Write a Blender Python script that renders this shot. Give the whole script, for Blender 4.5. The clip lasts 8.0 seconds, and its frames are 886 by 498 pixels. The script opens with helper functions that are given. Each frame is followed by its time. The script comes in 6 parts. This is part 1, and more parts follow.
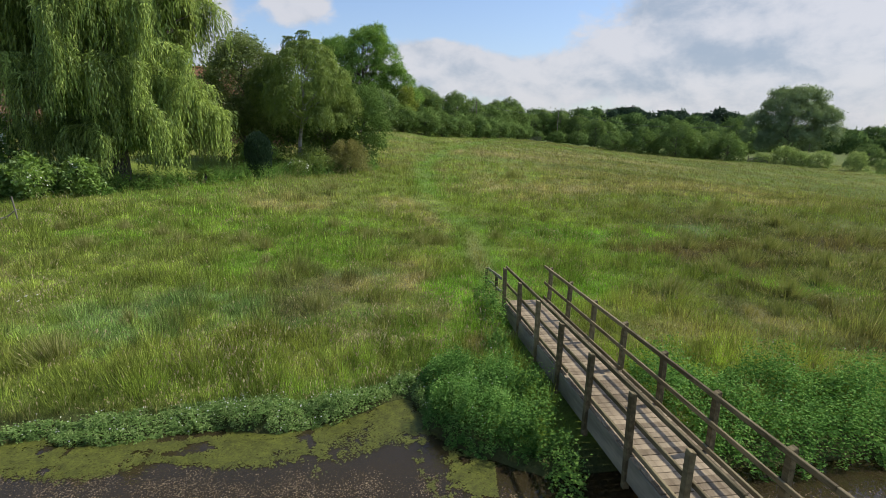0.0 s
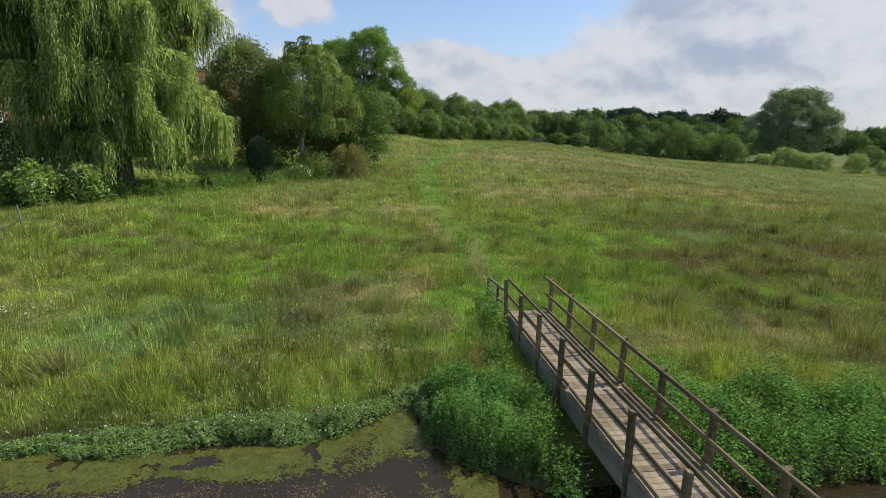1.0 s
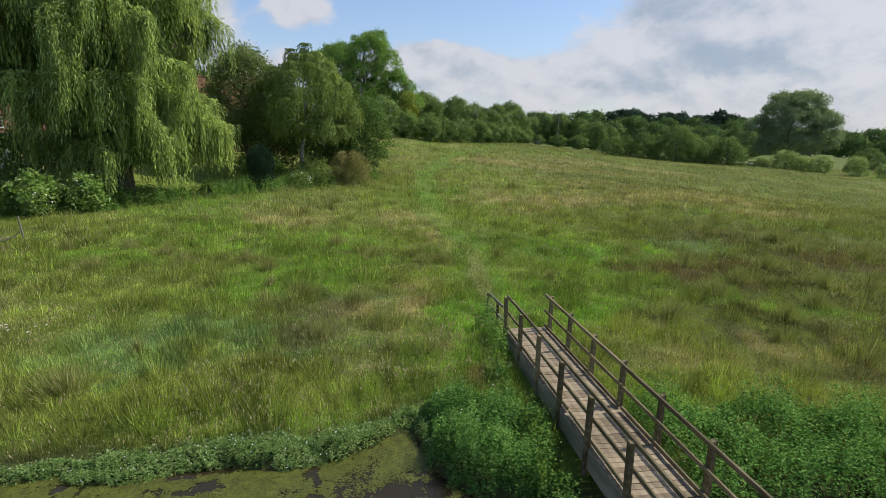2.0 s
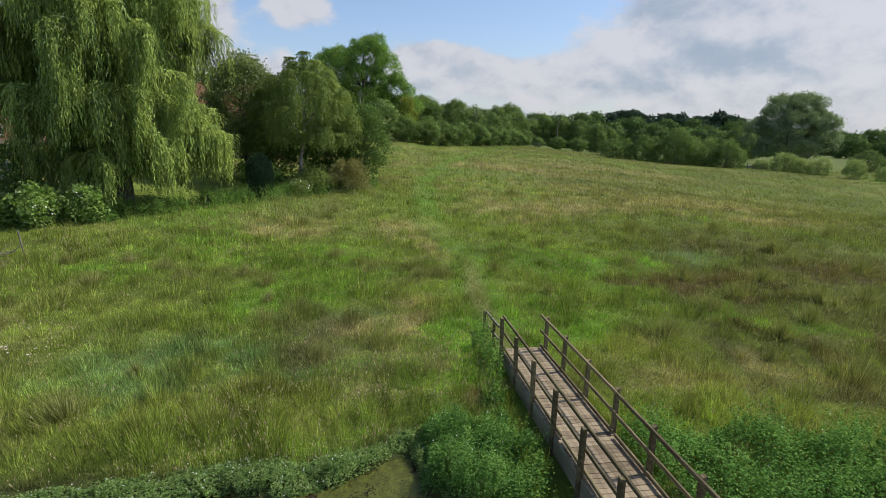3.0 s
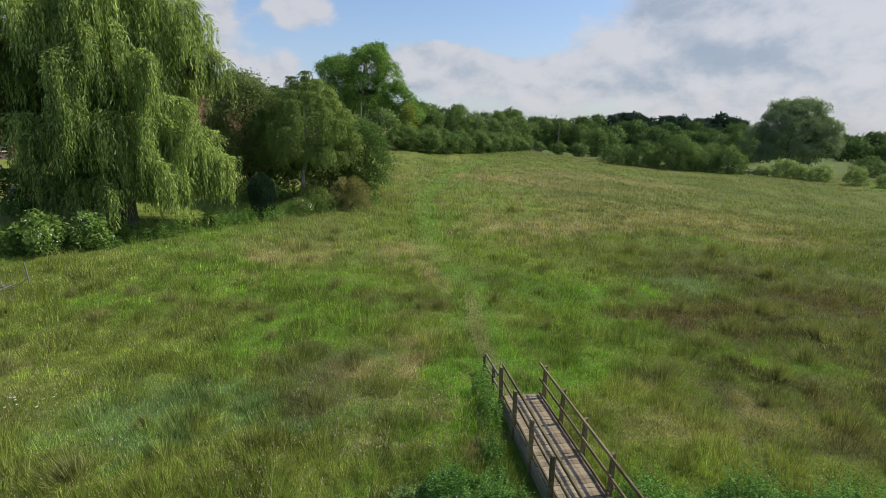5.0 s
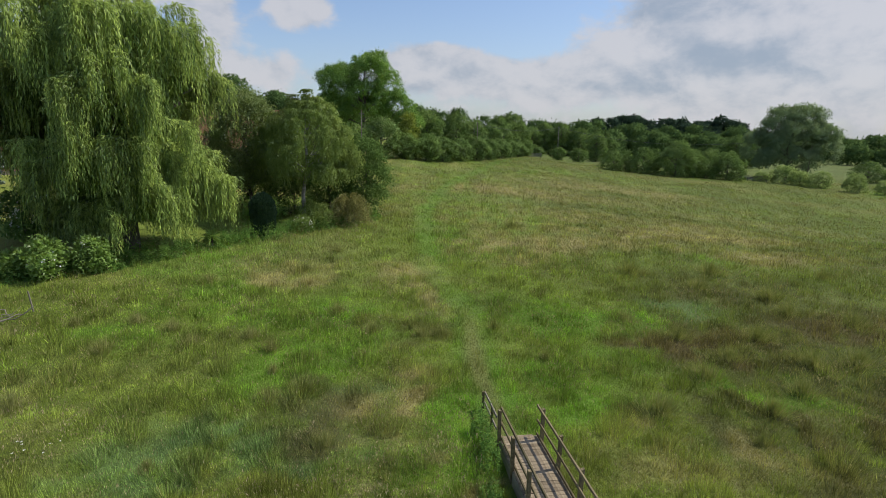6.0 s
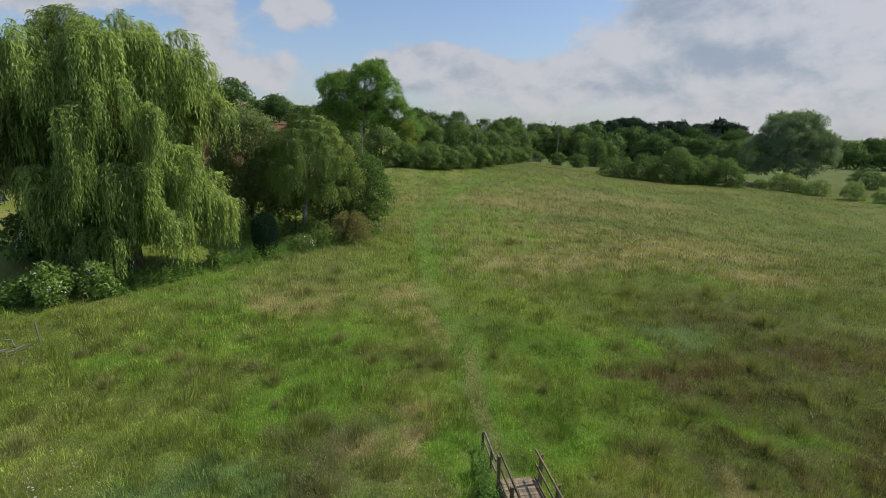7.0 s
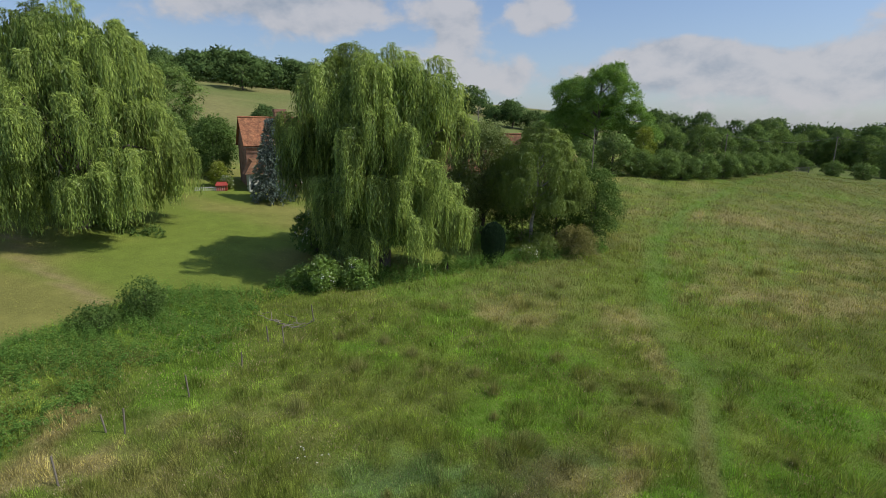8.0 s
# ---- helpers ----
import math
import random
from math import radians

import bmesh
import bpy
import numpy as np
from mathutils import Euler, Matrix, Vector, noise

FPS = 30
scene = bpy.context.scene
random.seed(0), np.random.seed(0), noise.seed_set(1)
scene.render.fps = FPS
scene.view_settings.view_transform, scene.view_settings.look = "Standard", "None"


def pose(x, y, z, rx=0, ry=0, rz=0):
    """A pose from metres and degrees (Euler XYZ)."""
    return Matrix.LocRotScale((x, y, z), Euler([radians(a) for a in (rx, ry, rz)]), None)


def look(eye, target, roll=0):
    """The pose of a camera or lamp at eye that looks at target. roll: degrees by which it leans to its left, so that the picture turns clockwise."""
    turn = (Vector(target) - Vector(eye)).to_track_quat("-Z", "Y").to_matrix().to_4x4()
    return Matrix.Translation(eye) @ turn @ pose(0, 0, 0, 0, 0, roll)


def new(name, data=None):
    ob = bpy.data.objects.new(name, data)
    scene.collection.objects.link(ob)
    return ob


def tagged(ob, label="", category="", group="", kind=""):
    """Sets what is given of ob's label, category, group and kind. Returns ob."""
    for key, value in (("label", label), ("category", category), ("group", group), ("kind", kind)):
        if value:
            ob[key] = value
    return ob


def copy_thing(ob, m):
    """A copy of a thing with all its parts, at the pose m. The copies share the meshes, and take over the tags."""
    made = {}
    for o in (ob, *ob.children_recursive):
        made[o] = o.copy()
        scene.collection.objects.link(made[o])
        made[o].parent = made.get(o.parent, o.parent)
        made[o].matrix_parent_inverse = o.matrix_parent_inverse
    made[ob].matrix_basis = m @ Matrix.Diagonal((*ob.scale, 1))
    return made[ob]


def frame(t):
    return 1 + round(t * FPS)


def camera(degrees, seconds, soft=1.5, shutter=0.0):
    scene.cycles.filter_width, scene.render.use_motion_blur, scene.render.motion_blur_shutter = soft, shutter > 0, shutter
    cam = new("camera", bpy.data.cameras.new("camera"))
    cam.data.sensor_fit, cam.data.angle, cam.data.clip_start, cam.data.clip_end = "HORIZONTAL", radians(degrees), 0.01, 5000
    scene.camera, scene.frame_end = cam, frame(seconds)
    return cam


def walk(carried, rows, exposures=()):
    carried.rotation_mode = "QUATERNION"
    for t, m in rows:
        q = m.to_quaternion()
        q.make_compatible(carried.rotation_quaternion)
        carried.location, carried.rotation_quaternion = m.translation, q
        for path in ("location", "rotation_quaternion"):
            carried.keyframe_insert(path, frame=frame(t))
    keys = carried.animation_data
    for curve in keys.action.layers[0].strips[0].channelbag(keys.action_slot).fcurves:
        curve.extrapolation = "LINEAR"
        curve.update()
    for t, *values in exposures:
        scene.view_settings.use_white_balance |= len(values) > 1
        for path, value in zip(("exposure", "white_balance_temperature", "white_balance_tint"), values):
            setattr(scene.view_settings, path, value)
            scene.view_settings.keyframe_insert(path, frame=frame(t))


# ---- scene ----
cam = camera(80.3, 8.0, soft=0.55)
PATH = [
    (0, (0.271, 0.557, 5.674), (0.2385, 2.5051, 5.2218), 1.27),
    (0.5, (0.277, 0.499, 5.814), (0.2439, 2.4472, 5.3621), 1.27),
    (1, (0.221, 0.457, 6.039), (0.1860, 2.4053, 5.5888), 1.22),
    (1.5, (0.181, 0.479, 6.273), (0.1460, 2.4281, 5.8242), 1.23),
    (3, (0.302, 0.518, 7.220), (0.2673, 2.4673, 6.7733), 1.14),
    (3.5, (0.311, 0.494, 7.533), (0.2756, 2.4438, 7.0869), 1.11),
    (4, (0.295, 0.475, 7.879), (0.2572, 2.4244, 7.4341), 1.10),
    (4.5, (0.297, 0.509, 8.201), (0.2577, 2.4584, 7.7581), 1.07),
    (5.8, (0.351, 0.683, 9.969), (0.3093, 2.6309, 9.5195), 0.98),
    (6, (0.315, 0.619, 10.224), (0.2743, 2.5688, 9.7825), 0.98),
    (6.5, (0.289, 0.607, 11.028), (0.2489, 2.5572, 10.5861), 0.98),
    (7, (0.249, 0.563, 11.875), (0.2097, 2.5137, 11.4338), 1.04),
    (7.5, (0.197, 0.508, 12.520), (0.1051, 2.4570, 12.0815), 0.94),
    (7.7, (0.080, 0.551, 12.693), (-0.1703, 2.4855, 12.2521), 0.89),
    (7.8, (0.016, 0.554, 12.768), (-0.3905, 2.4630, 12.3300), 0.81),
    (7.9, (-0.083, 0.539, 12.831), (-0.6469, 2.4059, 12.3886), 0.74),
    (8, (-0.159, 0.514, 12.887), (-0.9931, 2.2763, 12.4401), 0.61),
]
walk(cam, [(t, look(eye, target, roll)) for t, eye, target, roll in PATH],
     [(0.0, -0.04), (3.0, -0.11), (5.5, -0.2), (7.0, -0.35), (8.0, -0.42)])

# ---- world and sun ----
SUN_DIR = Vector((0.955, 0.296, 0.0)).normalized()
SUN_EL = radians(53)


def wire(nt, node, **inputs):
    for key, value in inputs.items():
        sock = node.inputs[int(key[1:])] if key[0] == "i" and key[1:].isdigit() else node.inputs[key.replace("_", " ")]
        if isinstance(value, bpy.types.NodeSocket):
            nt.links.new(value, sock)
        else:
            sock.default_value = value
    return node


def maths(nt, op, a, b=None, c=None, clamp=False):
    n = nt.nodes.new("ShaderNodeMath")
    n.operation, n.use_clamp = op, clamp
    for k, v in enumerate((a, b, c)):
        if v is not None:
            wire(nt, n, **{"i%d" % k: v})
    return n.outputs[0]


def noise_tex(nt, vec, scale, detail=4.0, rough=0.55, dist=0.0):
    n = nt.nodes.new("ShaderNodeTexNoise")
    wire(nt, n, Vector=vec, Scale=scale, Detail=detail, Roughness=rough, Distortion=dist)
    return n.outputs["Fac"]


def ramp(nt, fac, stops):
    n = nt.nodes.new("ShaderNodeValToRGB")
    while len(n.color_ramp.elements) < len(stops):
        n.color_ramp.elements.new(0.5)
    for el, (p, c) in zip(n.color_ramp.elements, stops):
        el.position, el.color = p, (*c, 1) if len(c) == 3 else c
    wire(nt, n, Fac=fac)
    return n.outputs["Color"]


def mix_col(nt, fac, a, b, blend="MIX"):
    n = nt.nodes.new("ShaderNodeMix")
    n.data_type, n.blend_type = "RGBA", blend
    for sock, v in ((n.inputs[0], fac), (n.inputs[6], a), (n.inputs[7], b)):
        if isinstance(v, bpy.types.NodeSocket):
            nt.links.new(v, sock)
        else:
            sock.default_value = v if not isinstance(v, tuple) or len(v) == 4 else (*v, 1)
    return n.outputs[2]


def smooth(nt, x, a, b):
    n = nt.nodes.new("ShaderNodeMapRange")
    n.interpolation_type = "SMOOTHSTEP"
    wire(nt, n, i0=x, i1=a, i2=b, i3=0.0, i4=1.0)
    return n.outputs[0]


def build_world():
    world = bpy.data.worlds.new("summer_sky")
    scene.world = world
    world.use_nodes = True
    nt = world.node_tree
    nt.nodes.clear()
    sky = nt.nodes.new("ShaderNodeTexSky")
    sky.sky_type, sky.sun_disc = "NISHITA", False
    sky.sun_elevation, sky.sun_rotation = SUN_EL, math.atan2(SUN_DIR.x, SUN_DIR.y)
    sky.air_density, sky.dust_density, sky.ozone_density = 1.0, 1.2, 1.6
    coord = nt.nodes.new("ShaderNodeTexCoord").outputs["Generated"]
    sep = nt.nodes.new("ShaderNodeSeparateXYZ")
    wire(nt, sep, Vector=coord)
    az = maths(nt, "MULTIPLY", maths(nt, "ARCTAN2", sep.outputs[0], sep.outputs[1]), 57.2958)
    el = maths(nt, "MULTIPLY", maths(nt, "ARCSINE", sep.outputs[2]), 57.2958)
    stretch = nt.nodes.new("ShaderNodeVectorMath")
    stretch.operation = "MULTIPLY"
    wire(nt, stretch, i0=coord, i1=(1.0, 1.0, 1.55))
    v = stretch.outputs[0]
    big = noise_tex(nt, v, 4.5, 2.0)
    puff = noise_tex(nt, v, 11.0, 8.0, 0.58, 0.15)
    soft = noise_tex(nt, v, 6.5, 3.0, 0.5)
    aside = nt.nodes.new("ShaderNodeVectorMath")
    aside.operation = "ADD"
    wire(nt, aside, i0=v, i1=(0.016, 0.004, 0.034))
    relief = maths(nt, "SUBTRACT", noise_tex(nt, aside.outputs[0], 11.0, 8.0, 0.58, 0.15), puff)

    def bank(a, e, sa, se, gain):
        p = maths(nt, "DIVIDE", maths(nt, "SUBTRACT", az, a), sa)
        q = maths(nt, "DIVIDE", maths(nt, "SUBTRACT", el, e), se)
        r = maths(nt, "ADD", maths(nt, "MULTIPLY", p, p), maths(nt, "MULTIPLY", q, q))
        return maths(nt, "MULTIPLY", maths(nt, "EXPONENT", maths(nt, "MULTIPLY", r, -1.0)), gain)

    def total(rows, start):
        out = start
        for row in rows:
            out = maths(nt, "ADD", out, bank(*row))
        return out

    # cumulus banks: bearing, height, half widths, weight
    cover = total([(-15.5, 11.6, 4.4, 2.6, 0.72), (-3.0, 7.4, 6.0, 2.0, 0.66), (4, 5.0, 14, 2.4, 0.5), (29, 9, 17.5, 8, 0.85), (-24.5, 10.2, 2.6, 2.8, 0.62), (-20, 5.5, 8, 2.4, 0.42), (-40, 12.5, 14, 4.0, 0.8),
                   (0.5, 12.6, 9.5, 3.6, -0.75), (8, 9.5, 3.0, 1.6, -0.25), (-20, 14, 2.2, 3, -0.3), (-12, 8, 3, 1.5, -0.25), (75, 25, 30, 18, 0.5), (-110, 30, 40, 20, 0.5), (170, 30, 50, 22, 0.5)], 0.04)
    cover = maths(nt, "ADD", cover, maths(nt, "MULTIPLY", maths(nt, "SUBTRACT", puff, 0.5), 1.05))
    cover = maths(nt, "ADD", cover, maths(nt, "MULTIPLY", maths(nt, "SUBTRACT", big, 0.5), 0.3))
    haze = maths(nt, "EXPONENT", maths(nt, "MULTIPLY", maths(nt, "MAXIMUM", el, 0.0), -0.16))
    cover = maths(nt, "ADD", cover, maths(nt, "MULTIPLY", haze, 0.22))
    mask = smooth(nt, cover, 0.28, 0.56)
    grey = total([(22, 12.2, 7.5, 1.7, 1.1), (27, 6.6, 8, 1.5, 0.95), (20, 9, 5, 2.0, 0.35), (36, 9.3, 4.5, 2.4, -0.6), (16.5, 8.2, 3.0, 2.0, -0.35), (14, 4.6, 6, 0.9, 0.35), (-45, 12, 10, 2.0, 0.35)], -0.05)
    grey = maths(nt, "ADD", grey, maths(nt, "MULTIPLY", maths(nt, "ADD", maths(nt, "MULTIPLY", relief, 3.4), maths(nt, "SUBTRACT", soft, 0.5)), 1.0))
    shade = smooth(nt, grey, -0.5, 1.35)
    lit = mix_col(nt, shade, (8.1, 8.1, 8.6, 1), (4.3, 5.1, 6.3, 1))
    air = mix_col(nt, 1.0, sky.outputs[0], (1.65, 1.75, 1.95, 1), "MULTIPLY")
    # air between: milky towards the horizon
    milky = mix_col(nt, maths(nt, "MULTIPLY", haze, 0.55), air, (6.3, 7.0, 8.0, 1))
    col = mix_col(nt, maths(nt, "MULTIPLY", mask, 0.88), milky, lit)
    bg = nt.nodes.new("ShaderNodeBackground")
    wire(nt, bg, Color=col, Strength=0.088)
    out = nt.nodes.new("ShaderNodeOutputWorld")
    nt.links.new(bg.outputs[0], out.inputs[0])


build_world()
sun_data = bpy.data.lights.new("sun", "SUN")
sun_data.energy, sun_data.angle, sun_data.color = 4.3, radians(0.6), (1.0, 0.95, 0.86)
sun = new("sun", sun_data)
sun.matrix_world = look(tuple(SUN_DIR * 60 + Vector((0, 0, 80))), tuple(SUN_DIR * 60 + Vector((0, 0, 80)) - (SUN_DIR * math.cos(SUN_EL) + Vector((0, 0, math.sin(SUN_EL))))))

# ---- materials ----
def material(name):
    m = bpy.data.materials.new(name)
    m.use_nodes = True
    nt = m.node_tree
    nt.nodes.clear()
    out = nt.nodes.new("ShaderNodeOutputMaterial")
    return m, nt, out


def obj_coord(nt):
    return nt.nodes.new("ShaderNodeTexCoord").outputs["Object"]


def world_pos(nt):
    return nt.nodes.new("ShaderNodeNewGeometry").outputs["Position"]


def bump(nt, height, strength=0.4, distance=0.02):
    n = nt.nodes.new("ShaderNodeBump")
    wire(nt, n, Height=height, Strength=strength, Distance=distance)
    return n.outputs[0]


def foliage(name, dark, mid, light, translucent=0.35, gloss=0.03, patch=0.35, attribute=None, upward=0.0, shaped=False, flutter=0.6):
    """Leaves: colour by the single leaf and by the clump, light coming partly through."""
    m, nt, out = material(name)
    geo = nt.nodes.new("ShaderNodeNewGeometry")
    island = geo.outputs["Random Per Island"]
    clump = noise_tex(nt, geo.outputs["Position"], patch * 2.0, 6.0, 0.74)
    if attribute:
        a = nt.nodes.new("ShaderNodeAttribute")
        a.attribute_name = attribute
        tone = maths(nt, "MULTIPLY_ADD", island, 0.5, 0.75)
        col = mix_col(nt, 1.0, a.outputs["Color"], tone, "MULTIPLY")
    else:
        fac = maths(nt, "ADD", maths(nt, "MULTIPLY", island, 0.5), maths(nt, "MULTIPLY", smooth(nt, clump, 0.3, 0.7), 0.5))
        col = ramp(nt, fac, [(0.0, dark), (0.5, mid), (1.0, light)])
    normal = None
    if upward:
        lie = geo.outputs["Normal"]
        if shaped:
            way = nt.nodes.new("ShaderNodeAttribute")
            way.attribute_name = "out"
            turn = nt.nodes.new("ShaderNodeVectorTransform")
            turn.vector_type, turn.convert_from, turn.convert_to = "VECTOR", "OBJECT", "WORLD"
            wire(nt, turn, Vector=way.outputs["Vector"])
            mad = nt.nodes.new("ShaderNodeVectorMath")
            mad.operation = "MULTIPLY_ADD"
            wire(nt, mad, i0=lie, i1=(flutter, flutter, flutter), i2=turn.outputs[0])
            lie = mad.outputs[0]
        vm = nt.nodes.new("ShaderNodeVectorMath")
        vm.operation = "ADD"
        wire(nt, vm, i0=lie, i1=(0, 0, upward))
        nn = nt.nodes.new("ShaderNodeVectorMath")
        nn.operation = "NORMALIZE"
        wire(nt, nn, i0=vm.outputs[0])
        normal = nn.outputs[0]
    d = nt.nodes.new("ShaderNodeBsdfDiffuse")
    t = nt.nodes.new("ShaderNodeBsdfTranslucent")
    g = nt.nodes.new("ShaderNodeBsdfGlossy")
    wire(nt, d, Color=col)
    wire(nt, t, Color=mix_col(nt, 1.0, col, (1.25, 1.3, 0.7, 1), "MULTIPLY"))
    wire(nt, g, Color=(1, 1, 1, 1), Roughness=0.45)
    if normal is not None:
        wire(nt, d, Normal=normal)
    a = nt.nodes.new("ShaderNodeMixShader")
    wire(nt, a, i0=translucent, i1=d.outputs[0], i2=t.outputs[0])
    b = nt.nodes.new("ShaderNodeMixShader")
    wire(nt, b, i0=gloss, i1=a.outputs[0], i2=g.outputs[0])
    nt.links.new(b.outputs[0], out.inputs[0])
    return m


def solid(name, dark, light, scale=3.0, rough=0.8, metal=0.0, grain=None, bump_amt=0.3, per_object=0.0, spec=0.5):
    """Opaque surface: two scales of colour, grain stretched by grain, relief."""
    m, nt, out = material(name)
    co = obj_coord(nt)
    if grain:
        s = nt.nodes.new("ShaderNodeVectorMath")
        s.operation = "MULTIPLY"
        wire(nt, s, i0=co, i1=grain)
        co = s.outputs[0]
    n1 = noise_tex(nt, co, scale, 5.0, 0.62)
    n2 = noise_tex(nt, co, scale * 7.0, 4.0, 0.6)
    fac = maths(nt, "ADD", maths(nt, "MULTIPLY", smooth(nt, n1, 0.28, 0.72), 0.6), maths(nt, "MULTIPLY", n2, 0.4))
    if per_object:
        info = nt.nodes.new("ShaderNodeObjectInfo").outputs["Random"]
        fac = maths(nt, "ADD", fac, maths(nt, "MULTIPLY", maths(nt, "SUBTRACT", info, 0.5), per_object), clamp=True)
    col = ramp(nt, fac, [(0.15, dark), (0.85, light)])
    p = nt.nodes.new("ShaderNodeBsdfPrincipled")
    wire(nt, p, Base_Color=col, Roughness=rough, Metallic=metal, Normal=bump(nt, n2, bump_amt, 0.01))
    p.inputs["Specular IOR Level"].default_value = spec
    nt.links.new(p.outputs[0], out.inputs[0])
    return m


GRASS = foliage("meadow_grass", None, None, None, 0.34, 0.0, 0.4, "tint", 1.05, True, 0.55)
SEED = foliage("grass_seed_heads", (0.22, 0.18, 0.10), (0.36, 0.30, 0.17), (0.56, 0.50, 0.31), 0.35, 0.0, 0.5, None, 0.9)
HERB = foliage("waterside_herb_leaves", (0.05, 0.118, 0.026), (0.115, 0.24, 0.052), (0.28, 0.44, 0.125), 0.28, 0.0, 1.6, None, 0.25, True, 0.6)
NETTLE = foliage("nettle_leaves", (0.085, 0.172, 0.038), (0.14, 0.26, 0.056), (0.24, 0.375, 0.09), 0.30, 0.0, 0.8, None, 0.3, True, 0.6)
CRESS = foliage("cress_leaves", (0.085, 0.15, 0.042), (0.18, 0.285, 0.082), (0.36, 0.46, 0.18), 0.28, 0.0, 1.8, None, 0.25, True, 0.6)
WILLOW = foliage("willow_leaves", None, None, None, 0.26, 0.02, 0.9, "tint", 0.05, True, 0.45)
BIRCH = foliage("birch_leaves", (0.13, 0.187, 0.0426), (0.193, 0.267, 0.0623), (0.28, 0.347, 0.0869), 0.33, 0.02, 0.4, None, 0.15, True)
GARDENLEAF = foliage("garden_tree_leaves", (0.11, 0.155, 0.05), (0.175, 0.23, 0.075), (0.26, 0.31, 0.11), 0.3, 0.02, 0.4, None, 0.15, True)
DARKLEAF = foliage("dark_leaves", (0.0697, 0.124, 0.0352), (0.113, 0.186, 0.0497), (0.184, 0.269, 0.0797), 0.25, 0.0, 0.5, None, 0.15, True)
BROADLEAF = foliage("broad_leaves", (0.116, 0.212, 0.0404), (0.179, 0.314, 0.0616), (0.273, 0.416, 0.089), 0.34, 0.02, 0.2, None, 0.15, True)
HEDGELEAF = foliage("hedge_leaves", (0.09, 0.16, 0.036), (0.15, 0.24, 0.056), (0.25, 0.345, 0.085), 0.16, 0.02, 0.12, None, 0.1, True, 0.28)
GREYLEAF = foliage("grey_willow_leaves", (0.16, 0.23, 0.10), (0.24, 0.33, 0.15), (0.34, 0.43, 0.21), 0.2, 0.02, 0.15, None, 0.2, True, 0.28)
LIMELEAF = foliage("lime_leaves", (0.121, 0.175, 0.0216), (0.23, 0.288, 0.0336), (0.365, 0.4, 0.06), 0.30, 0.03, 0.4, None, 0.2, True)
CONIFER = foliage("dark_conifer_needles", (0.015, 0.036, 0.021), (0.03, 0.063, 0.033), (0.057, 0.105, 0.048), 0.12, 0.03, 1.5)
SPRUCE = foliage("blue_spruce_needles", (0.075, 0.105, 0.085), (0.15, 0.20, 0.17), (0.28, 0.34, 0.30), 0.1, 0.03, 0.8)
WOODS = foliage("far_wood_leaves", (0.07, 0.125, 0.044), (0.11, 0.18, 0.06), (0.17, 0.25, 0.082), 0.15, 0.0, 0.05, None, 0.15, True, 0.28)
DARKWOODS = foliage("far_copper_wood_leaves", (0.025, 0.0462, 0.0333), (0.0458, 0.077, 0.0541), (0.0749, 0.123, 0.0749), 0.2, 0.0, 0.05, None, 0.3, True, 0.28)
TWIG = foliage("dry_brown_twigs", (0.149, 0.133, 0.0512), (0.284, 0.267, 0.096), (0.446, 0.439, 0.16), 0.25, 0.02, 1.2, None, 0.2)
BLOSSOM = foliage("pale_blossom_leaves", (0.15, 0.225, 0.07), (0.26, 0.35, 0.115), (0.54, 0.62, 0.30), 0.3, 0.0, 0.15, None, 0.5, True, 0.28)
ROSELEAF = foliage("rose_leaves", (0.12, 0.21, 0.045), (0.20, 0.32, 0.065), (0.32, 0.45, 0.11), 0.35, 0.03, 1.2, None, 1.0, True)
PETAL = foliage("white_petals", (0.55, 0.55, 0.47), (0.72, 0.72, 0.66), (0.82, 0.82, 0.78), 0.25, 0.02, 1.0)
RUSH = foliage("rush_stems", (0.14, 0.165, 0.045), (0.25, 0.27, 0.085), (0.46, 0.42, 0.2), 0.36, 0.0, 0.9, None, 1.1)
ALGAE = foliage("algae_mat", (0.042, 0.045, 0.012), (0.092, 0.102, 0.019), (0.16, 0.172, 0.032), 0.05, 0.03, 1.8)
BARK = solid("grey_brown_bark", (0.045, 0.036, 0.027), (0.17, 0.145, 0.115), 2.5, 0.95, grain=(1, 1, 0.25), bump_amt=0.8)
PALEBARK = solid("pale_birch_bark", (0.14, 0.125, 0.105), (0.46, 0.43, 0.38), 2.2, 0.85, grain=(0.6, 0.6, 1.6), bump_amt=0.5)
DEADWOOD = solid("bleached_dead_wood", (0.16, 0.13, 0.10), (0.38, 0.34, 0.28), 4.0, 0.9, grain=(1, 1, 0.3))
TIMBER = solid("weathered_bridge_timber", (0.085, 0.066, 0.030), (0.25, 0.20, 0.105), 3.0, 0.82, grain=(0.5, 2.6, 2.6), bump_amt=0.6, per_object=0.5, spec=0.3)
PLANK = solid("worn_deck_boards", (0.15, 0.112, 0.068), (0.36, 0.285, 0.185), 2.2, 0.85, grain=(0.7, 3.0, 3.0), bump_amt=0.5, per_object=0.55, spec=0.3)
BEAM = solid("grey_bridge_beam", (0.12, 0.108, 0.072), (0.30, 0.27, 0.195), 1.6, 0.9, grain=(0.4, 2.2, 2.2), bump_amt=0.5)
STONE = foliage("stream_gravel_litter", (0.055, 0.038, 0.02), (0.12, 0.085, 0.045), (0.36, 0.28, 0.16), 0.0, 0.03, 2.5)
POSTWOOD = solid("weathered_fence_post", (0.10, 0.085, 0.062), (0.30, 0.26, 0.20), 4.0, 0.9, grain=(1, 1, 0.2))
